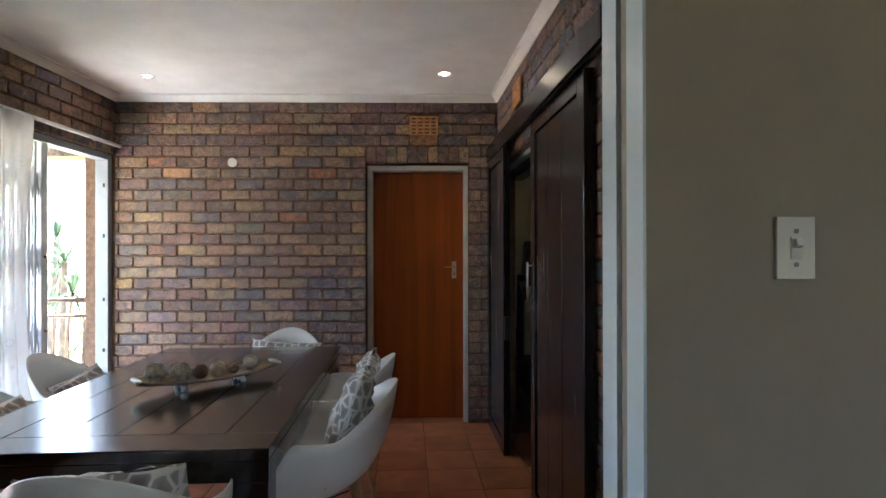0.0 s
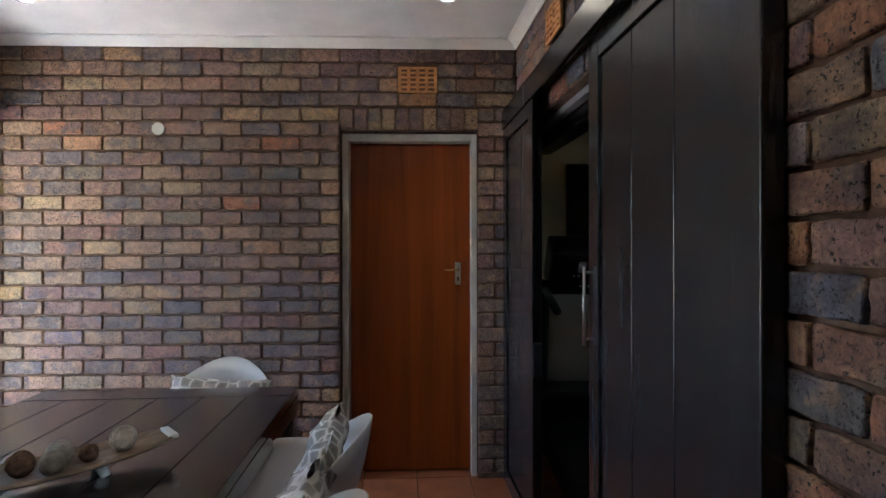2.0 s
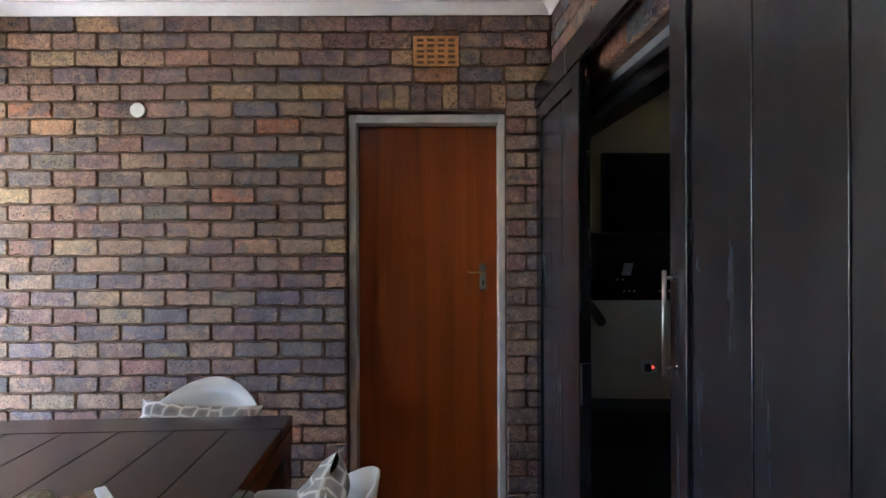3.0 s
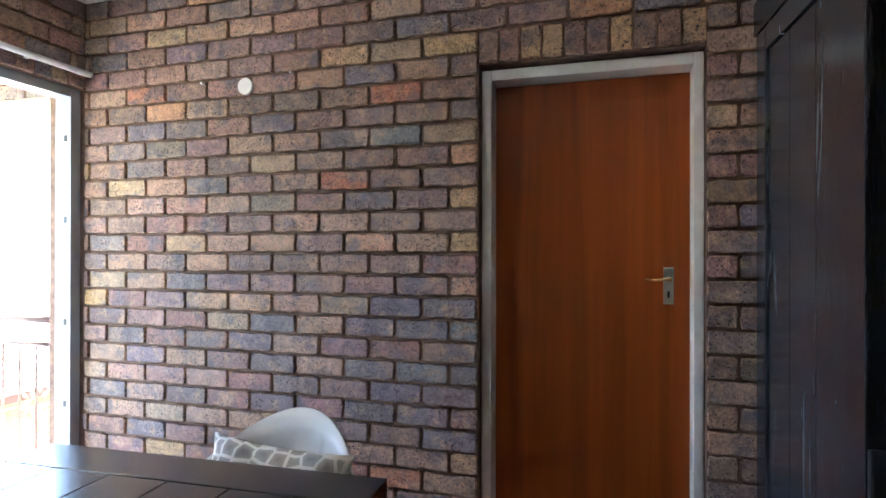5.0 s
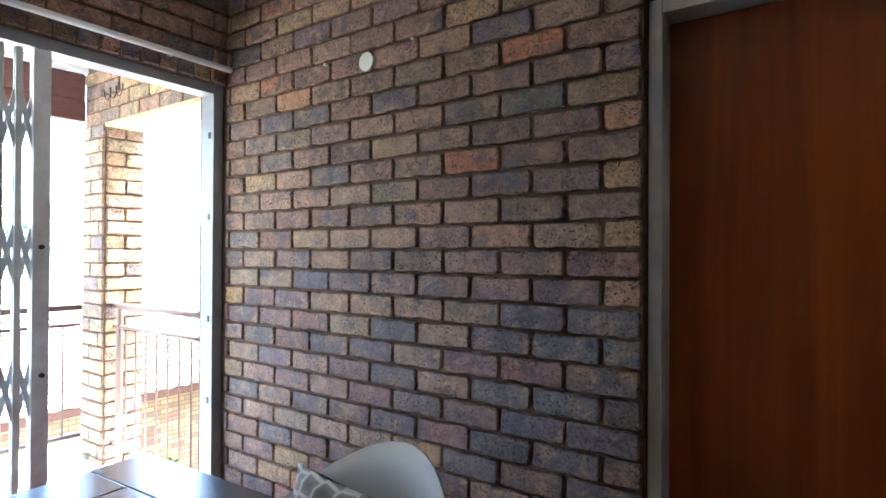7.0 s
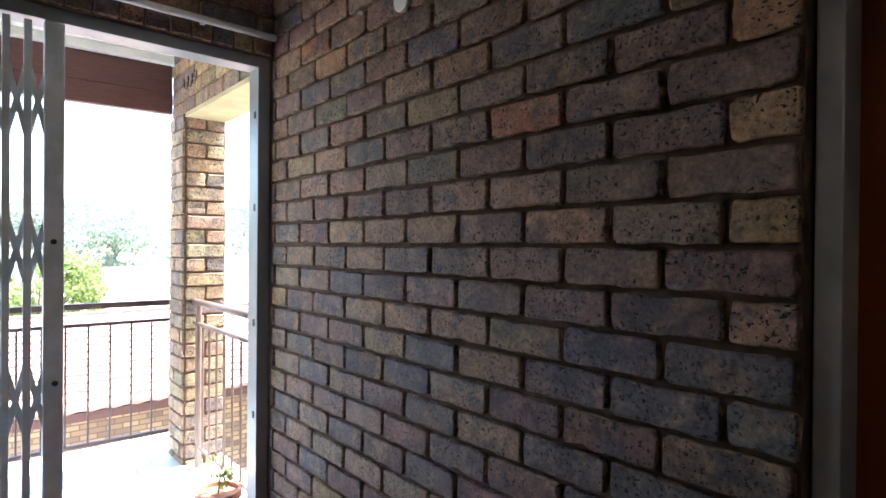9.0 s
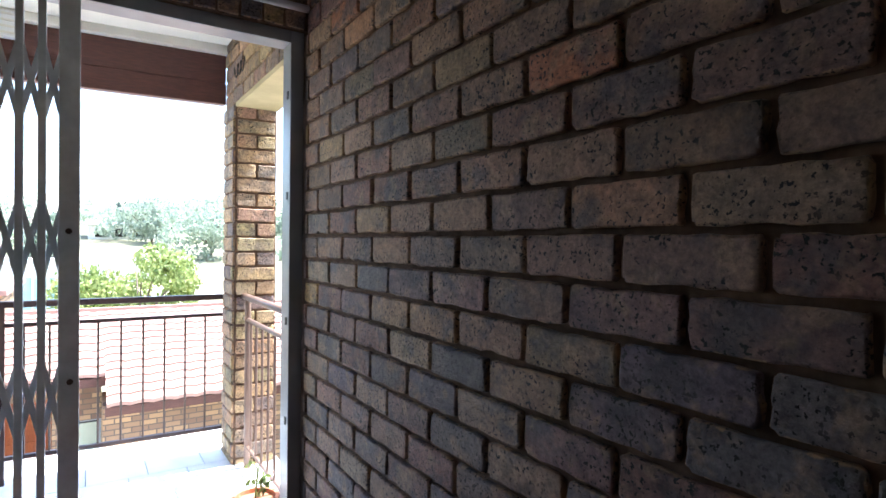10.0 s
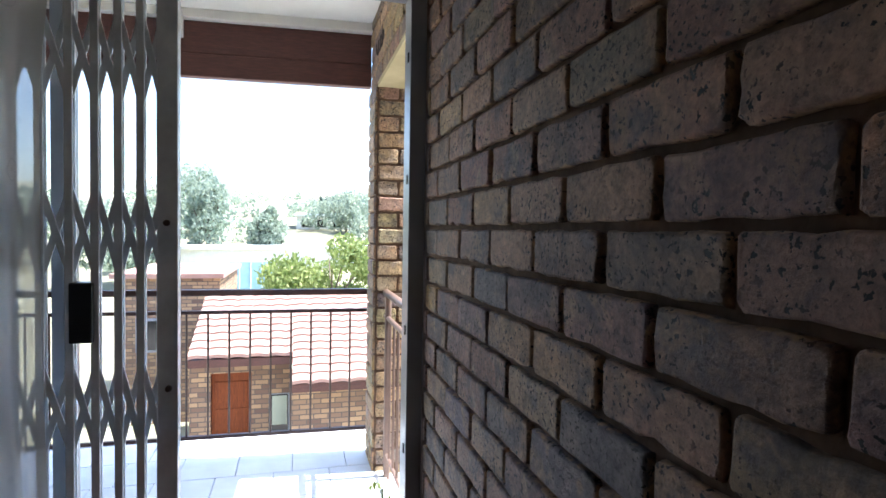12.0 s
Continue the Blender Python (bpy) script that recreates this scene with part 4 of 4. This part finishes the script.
part("fascia", boxes((-0.1, 0.37, 0.22, 1.93, 2.42, 2.46), (0.75, 1.10, 1.93, 9.2, 2.10, 2.14), (0.37, 0.42, 0.22, 1.93, 2.33, 2.46), (1.10, 1.15, 1.90, 9.2, 2.04, 2.17)), REDWOOD, house)


def roof_sheet(owner, x0, z0, x1, z1, y0, y1):
    """Interlocking tile courses: each course a wavy strip that laps the one below."""
    n = max(2, int(abs(x1 - x0) / 0.20))
    m2 = int((y1 - y0) / 0.06)
    for i in range(n):
        bm = bmesh.new()
        a, b2 = i / n, (i + 1) / n
        pts = []
        for f, up in ((a, 0.032), (b2, 0.0)):
            x, z = x0 + (x1 - x0) * f, z0 + (z1 - z0) * f
            pts.append([bm.verts.new((x, y0 + (y1 - y0) * j / m2, z + up + 0.022 * abs(math.sin(j * 0.06 * math.pi / 0.30)))) for j in range(m2 + 1)])
        low = [bm.verts.new((q.co.x, q.co.y, q.co.z - 0.055)) for q in pts[0]]
        for j in range(m2):
            bm.faces.new((pts[0][j], pts[0][j + 1], pts[1][j + 1], pts[1][j]))
            bm.faces.new((low[j], low[j + 1], pts[0][j + 1], pts[0][j]))
        part("tile_course", bm, ROOFTILE, owner)


roof = part("roof", boxes((-1.56, -1.44, 0.25, 9.4, 3.27, 3.36)), ROOFTILE, house, "faded red interlocking roof tiles")
roof_sheet(roof, 0.45, 2.50, -1.5, 3.30, 0.25, 1.92)
roof_sheet(roof, 1.19, 2.20, -1.5, 3.30, 1.92, 9.4)
roof_sheet(roof, -3.6, 2.44, -1.5, 3.30, 0.25, 9.4)
gable = thing("gable_house", "taller brick house with a tiled parapet", "house", pose(-15.0, -0.3, GZ))
part("wall", boxes((-4, 0, 0.0, 2.24, 0, 3.44)), HOUSEBRICK, gable, "brown brick wall")
part("coping", boxes((-4.1, 0.12, -0.1, 2.34, 3.44, 3.55)), ROOFTILE, gable)
for y in (0.42,):
    wq = part("window", boxes((-0.02, 0.04, y, y + 0.9, 1.7, 2.5)), ALU, gable)
    part("pane", boxes((0.035, 0.05, y + 0.06, y + 0.84, 1.76, 2.44)), SCREEN, wq, "dark glass")
wallw = thing("boundary_wall", "pale plastered boundary house with a flat roof", "house", pose(-46, 1.0, -2.5))
part("wall", boxes((-4, 0, -6, 9, -2, 2.2)), SOFFIT, wallw)
part("roof", boxes((-4.3, 0.3, -6.3, 9.3, 2.2, 2.45)), PALEGREY, wallw)
tree(-24, 5.1, -3.2, 4.4, 3.9, 9000, LEAF, 3, "rounded bright green tree behind the neighbour's roof", 0.19)
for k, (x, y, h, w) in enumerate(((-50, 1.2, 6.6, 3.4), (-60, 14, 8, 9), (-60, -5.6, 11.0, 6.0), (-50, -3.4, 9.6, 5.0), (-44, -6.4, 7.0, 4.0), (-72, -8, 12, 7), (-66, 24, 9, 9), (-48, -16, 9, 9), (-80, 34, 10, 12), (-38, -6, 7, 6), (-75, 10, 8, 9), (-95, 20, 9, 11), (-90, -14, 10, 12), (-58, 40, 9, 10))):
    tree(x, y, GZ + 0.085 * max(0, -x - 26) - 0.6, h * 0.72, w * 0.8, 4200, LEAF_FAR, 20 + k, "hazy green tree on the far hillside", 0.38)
for k in range(9):
    rngc = random.Random(60 + k)
    t = thing("cypress_tree", "dark narrow cypress on the skyline", "tree", pose(-130 + 2 * rngc.random(), 8.8 + k * 1.2 + (0.8 if k > 6 else 0), 5.1), "row of cypresses")
    part("trunk", rods(((0, 0, 0), (0, 0, 1.2), 0.15), n=6), BARK, t)
    part("crown", leaf_cloud(rngc, (0, 0, 2.1), (0.62, 0.62, 2.0 * rngc.uniform(0.85, 1.1)), 350, 0.4, clumps=10), CYPRESS, t)

# shrubs and small trees scattered over the hillside
rngw = random.Random(77)
bm = bmesh.new()
for k in range(150):
    x = -58 - 150 * rngw.random() ** 1.3
    y = rngw.uniform(-0.62, 0.55) * -x
    r = rngw.uniform(0.9, 2.6)
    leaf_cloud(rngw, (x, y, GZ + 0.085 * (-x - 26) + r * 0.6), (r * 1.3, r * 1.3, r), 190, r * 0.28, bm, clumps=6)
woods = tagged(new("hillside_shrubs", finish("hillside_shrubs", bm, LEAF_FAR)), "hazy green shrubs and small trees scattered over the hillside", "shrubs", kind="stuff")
flat_house = thing("hillside_house", "long low pale house with a flat grey roof", "house", pose(-80, 3.6, 0.9))
part("wall", boxes((-5, 0, 0, 8.8, 0, 2.2)), SOFFIT, flat_house)
part("roof", boxes((-5.3, 0.5, -0.3, 9.1, 2.2, 2.55)), PALEGREY, flat_house)
for k in range(4):
    part("window", boxes((-0.05, 0.03, 0.7 + 2.1 * k, 1.9 + 2.1 * k, 0.7, 1.75)), SCREEN, flat_house, "dark glass")

fence = thing("garden_fence", "pale blue sheet-metal garden fence", "fence", pose(-32, 0.2, -3.1))
FENCEBLUE = paint("pale_blue_sheet", (0.30, 0.47, 0.55), 0.6, 0.1, 2)
for k in range(4):
    part("panel", boxes((-0.03, 0.0, k * 0.57 + 0.02, k * 0.57 + 0.55, 0.05, 2.62)), FENCEBLUE, fence)
for k in range(5):
    part("post", boxes((-0.05, 0.05, k * 0.57 - 0.02, k * 0.57 + 0.018, 0, 2.68)), SOFFIT, fence)

# garden beside the balcony
def yucca(x, y, z, h, seed):
    rng = random.Random(seed)
    p = thing("garden_palm", "spiky green garden palm with thin stems", "plant", pose(x, y, z))
    part("trunk", rods(((0, 0, 0), (0.1, 0.05, h), 0.06, 0.04), ((0.1, 0.0, h * 0.5), (-0.35, 0.3, h * 0.85), 0.035, 0.02), ((0.08, 0.0, h * 0.6), (0.4, -0.25, h * 0.9), 0.03, 0.02), n=8), BARK, p)
    bm = bmesh.new()
    for c in ((0.1, 0.05, h), (-0.35, 0.3, h * 0.85), (0.4, -0.25, h * 0.9)):
        for _ in range(34):
            a, el = rng.uniform(0, 6.28), rng.uniform(-0.5, 1.3)
            d = Vector((math.cos(a) * math.cos(el), math.sin(a) * math.cos(el), math.sin(el)))
            side = d.cross(Vector((0, 0, 1))).normalized() * 0.022
            ln = rng.uniform(0.35, 0.6)
            p0, p1, p2 = Vector(c), Vector(c) + d * ln * 0.6, Vector(c) + d * ln + Vector((0, 0, -0.12))
            q = [bm.verts.new(o) for o in (p0 - side * 0.5, p0 + side * 0.5, p1 + side, p1 - side, p2)]
            bm.faces.new((q[0], q[1], q[2], q[3]))
            bm.faces.new((q[3], q[2], q[4]))
    part("crown", bm, FROND, p)


yucca(-5.5, 7.72, GZ, 4.55, 1)
yucca(-6.9, 9.6, GZ, 4.9, 2)
yucca(-5.5, 8.2, GZ, 3.45, 3)
yucca(-4.9, 6.1, GZ, 3.2, 5)
for k, (x, y, h, w) in enumerate(((-8.0, 9.5, 3.4, 2.4), (-5.6, 7.6, 2.9, 1.8), (-9.5, 13, 4.2, 3.5))):
    tree(x, y, GZ, h, w, 1600, LEAF, 80 + k, "leafy garden shrub beside the balcony", 0.12, name="garden_shrub")
structure("pavement_yard", boxes((-10.5, -4.6, -8, 5.5, GZ + 0.55, GZ + 0.62)), YARD, "pale concrete yard below the balcony")


# ---- bricks and tiles, piece by piece ----
def brick_mesh(name, length, height, depth, seed):
    rng = random.Random(seed)
    bm = bmesh.new()
    L, H = length / 2, height / 2
    outline = []
    for k, (sx, sz) in enumerate(((-1, -1), (1, -1), (1, 1), (-1, 1))):
        r = rng.uniform(0.006, 0.012)
        arc = [(sx * (L - r + r * math.cos(a)), sz * (H - r + r * math.sin(a))) for a in (0.25, 0.8, 1.35)]
        outline += arc
        n = 5 if k in (0, 2) and length > 0.15 else 2
        nx, nz = ((1, -1), (1, 1), (-1, 1), (-1, -1))[k]
        outline += [(sx * (L - 0.015) + (nx - sx) * (L - 0.015) * (q + 1) / (n + 1) if k in (0, 2) else sx * L, sz * H if k in (0, 2) else sz * (H - 0.015) + (nz - sz) * (H - 0.015) * (q + 1) / (n + 1)) for q in range(n)]
    outline.sort(key=lambda p: math.atan2(p[1] / H, p[0] / L))
    N = len(outline)
    jit = [(rng.uniform(-0.0024, 0.0024), rng.uniform(-0.0024, 0.0024)) for _ in outline]
    chip = rng.randrange(N * 2)
    rings = []
    for d, inset in ((0.0, 0.0), (depth - 0.006, 0.0), (depth - 0.0018, 0.0014), (depth, 0.0050)):
        ring = []
        for q, ((x, z), (jx, jz)) in enumerate(zip(outline, jit)):
            more = inset + (0.006 if q == chip and d > 0 else 0)
            s = 1 - more / L, 1 - more / H
            ring.append(bm.verts.new(((x + jx) * s[0], -d + rng.uniform(-0.0007, 0.0007) * (d > 0), (z + jz) * s[1])))
        rings.append(ring)
    for a, b2 in zip(rings, rings[1:]):
        for i in range(N):
            bm.faces.new((a[i], a[(i + 1) % N], b2[(i + 1) % N], b2[i]))
    face = bm.faces.new(rings[-1])
    bmesh.ops.recalc_face_normals(bm, faces=bm.faces)
    for f in bm.faces:
        f.smooth = f is not face
    return finish(name, bm, BRICK)


DEPTH = 0.017
FULL = [brick_mesh("brick", 0.221, 0.0768, DEPTH, k) for k in range(14)]
HALF = [brick_mesh("brick", 0.106, 0.0768, DEPTH, 20 + k) for k in range(5)]
SOLDIER = [brick_mesh("brick", 0.0745, 0.122, DEPTH, 40 + k) for k in range(5)]
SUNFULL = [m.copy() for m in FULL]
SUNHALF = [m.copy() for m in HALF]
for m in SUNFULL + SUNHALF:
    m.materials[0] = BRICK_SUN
brng = random.Random(11)


# the bricks of the end wall that stand out, as (course, place in the course)
KNOWN = {}
for colour, spots in (
        (ORANGE, ((23, -8), (18, -3), (22, -2), (4, -2), (25, 1))),
        (OCHRE, ((24, -3), (24, -1), (19, -1), (17, -1), (15, -1), (13, -1), (26, -6), (18, -8), (27, -8), (22, -7), (26, 1))),
        (TAN, ((24, -6), (13, -8), (14, -8), (12, -3), (11, -4), (10, -4), (8, -6), (6, -7), (6, -6), (9, -4), (16, -4), (8, -9), (8, -8), (17, -6), (16, -3))),
        (SLATE, ((11, -1), (12, -1), (11, -2), (7, -2), (8, -1), (6, -3), (11, -3), (9, -5), (10, -5), (12, -2), (9, -2), (9, -3), (5, -8), (9, -8), (25, -7), (25, -9))),
        (ROSY, ((19, -4), (21, -2), (21, -3), (14, -5), (17, -3), (17, -2), (8, -5), (8, -7), (13, -5), (13, -4), (13, -3), (13, -2), (7, -4), (19, -2), (14, -2), (14, -3)))):
    for spot in spots:
        KNOWN[spot] = colour
COMMON = (TAN, TAN, ROSY, ROSY, BROWN, BROWN, FLINT, FLINT, SLATE, UMBER, OCHRE)
# SUNNY tones carry painted sunlight, for the pillar and beam bricks
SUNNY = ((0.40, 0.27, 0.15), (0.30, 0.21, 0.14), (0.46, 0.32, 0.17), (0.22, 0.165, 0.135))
DOORWALL = (BROWN, FLINT, SLATE, (0.125, 0.125, 0.155), SLATE, UMBER, ROSY, FLINT, (0.125, 0.125, 0.155), (0.30, 0.135, 0.075))


def lay(parent, kind, length, height, place, full, high, tone=None):
    ob = new("brick", brng.choice(kind))
    ob.parent = parent
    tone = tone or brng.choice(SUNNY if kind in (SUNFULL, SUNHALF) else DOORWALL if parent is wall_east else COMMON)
    ob.color = (*(c * brng.uniform(0.9, 1.1) for c in tone), 1)
    ob.matrix_basis = place @ pose(0, brng.uniform(-0.0025, 0.0025), 0, brng.uniform(-0.7, 0.7), brng.uniform(-0.4, 0.4), brng.uniform(-0.8, 0.8)) @ Matrix.Diagonal((length / full, 1, height / high, 1))


def courses(parent, m, u0, u1, z0, z1, ref, holes=(), full=FULL, half=HALF):
    """Stretcher bond on the face m (x along, -y outwards), joints through ref on even courses."""
    i0, i1 = math.floor((z0 - Z0) / COURSE + 0.5), math.ceil((z1 - Z0) / COURSE - 0.5)
    for i in range(i0, i1):
        a, b2 = Z0 + i * COURSE + 0.0062, Z0 + (i + 1) * COURSE - 0.0062
        shift = ref + (0 if i % 2 == 0 else PITCH / 2)
        k = math.floor((u0 - shift) / PITCH)
        while shift + k * PITCH < u1:
            spans = [(max(u0 + 0.003, shift + k * PITCH + 0.006), min(u1 - 0.003, shift + (k + 1) * PITCH - 0.006))]
            for h0, h1, hz0, hz1 in holes:
                if hz0 < (a + b2) / 2 < hz1:
                    spans = [q for s in spans for q in ((s[0], min(s[1], h0 - 0.002)), (max(s[0], h1 + 0.002), s[1])) if q[1] - q[0] > 0.02]
            for s in spans:
                if s[1] - s[0] < 0.02:
                    continue
                ln = s[1] - s[0]
                lay(parent, full if ln > 0.15 else half, ln, b2 - a, m @ pose((s[0] + s[1]) / 2, 0, (a + b2) / 2), 0.221 if ln > 0.15 else 0.106, 0.0768,
                    KNOWN.get((i, k)) if parent is wall_north else None)
            k += 1


NORTH = pose(0, NY + 0.016, 0)
courses(wall_north, NORTH, WX - 0.01, EX, 0.0, 2.60, -0.605, [(-0.605, 0.222, 0, 2.24), (-0.257, -0.023, 2.325, 2.485)])
for k in range(10):
    lay(wall_north, SOLDIER, 0.0745, 0.122, NORTH @ pose(-0.605 + 0.827 * (k + 0.5) / 10, 0, 2.170), 0.0745, 0.122, OCHRE if k in (2, 3, 6, 9) else BROWN)
courses(wall_east, pose(0, -0.016, 0, 0, 0, 180), -3.40, 0.0, 0.0, 2.60, 0.05, [(-2.22, -0.02, 0, 2.04), (-0.86 - 0.117, -0.86 + 0.117, 2.33, 2.50)])
WESTF = pose(WX - 0.016, 0, 0, 0, 0, 90)
courses(wall_west, WESTF, 1.0, NY, 2.24, 2.60, 0.0)
for k in range(33):
    lay(wall_west, SOLDIER, 0.0745, 0.088, WESTF @ pose(NY - 0.045 - k * 0.083, 0, 2.212), 0.0745, 0.122)
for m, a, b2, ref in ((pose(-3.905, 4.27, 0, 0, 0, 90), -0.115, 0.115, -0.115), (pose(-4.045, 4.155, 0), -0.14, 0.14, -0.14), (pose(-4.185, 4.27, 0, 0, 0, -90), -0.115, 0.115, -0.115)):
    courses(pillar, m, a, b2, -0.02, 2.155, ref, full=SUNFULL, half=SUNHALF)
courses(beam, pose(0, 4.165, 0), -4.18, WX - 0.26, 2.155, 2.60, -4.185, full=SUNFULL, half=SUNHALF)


def tile_mesh(name, w, h, t, material):
    bm = bmesh.new()
    box(bm, -w / 2, w / 2, -h / 2, h / 2, 0, t)
    tops = [e for e in bm.edges if all(q.co.z > t * 0.9 for q in e.verts)]
    bmesh.ops.bevel(bm, geom=tops, offset=0.003, segments=1, affect="EDGES")
    return finish(name, bm, material)


TILE = tile_mesh("tile", 0.314, 0.314, 0.008, TERRACOTTA)
turn = pose(0.178, 4.02, -0.008, 0, 0, 2.6)
for i in range(-10, 3):
    for j in range(-15, 2):
        p = turn @ Vector((0.32 * (i + 0.5), 0.32 * j, 0))
        if WX - 0.1 < p.x < 0.9 and -0.6 < p.y < NY + 0.25:
            ob = new("tile", TILE)
            ob.parent = floor
            ob.matrix_basis = turn @ pose(0.32 * (i + 0.5), 0.32 * j, brng.uniform(-0.0006, 0.0006))
PTILE = tile_mesh("tile", 0.296, 0.296, 0.018, PALEGREY)
for i in range(9):
    for j in range(14):
        x, y = -4.45 + 0.3 * i, 4.26 - 0.3 * j - 0.1 * (i % 3)
        if front(y) - 0.26 < x < WX - 0.15:
            ob = new("tile", PTILE)
            ob.parent = balcony_floor
            ob.matrix_basis = pose(x, y, -0.02)
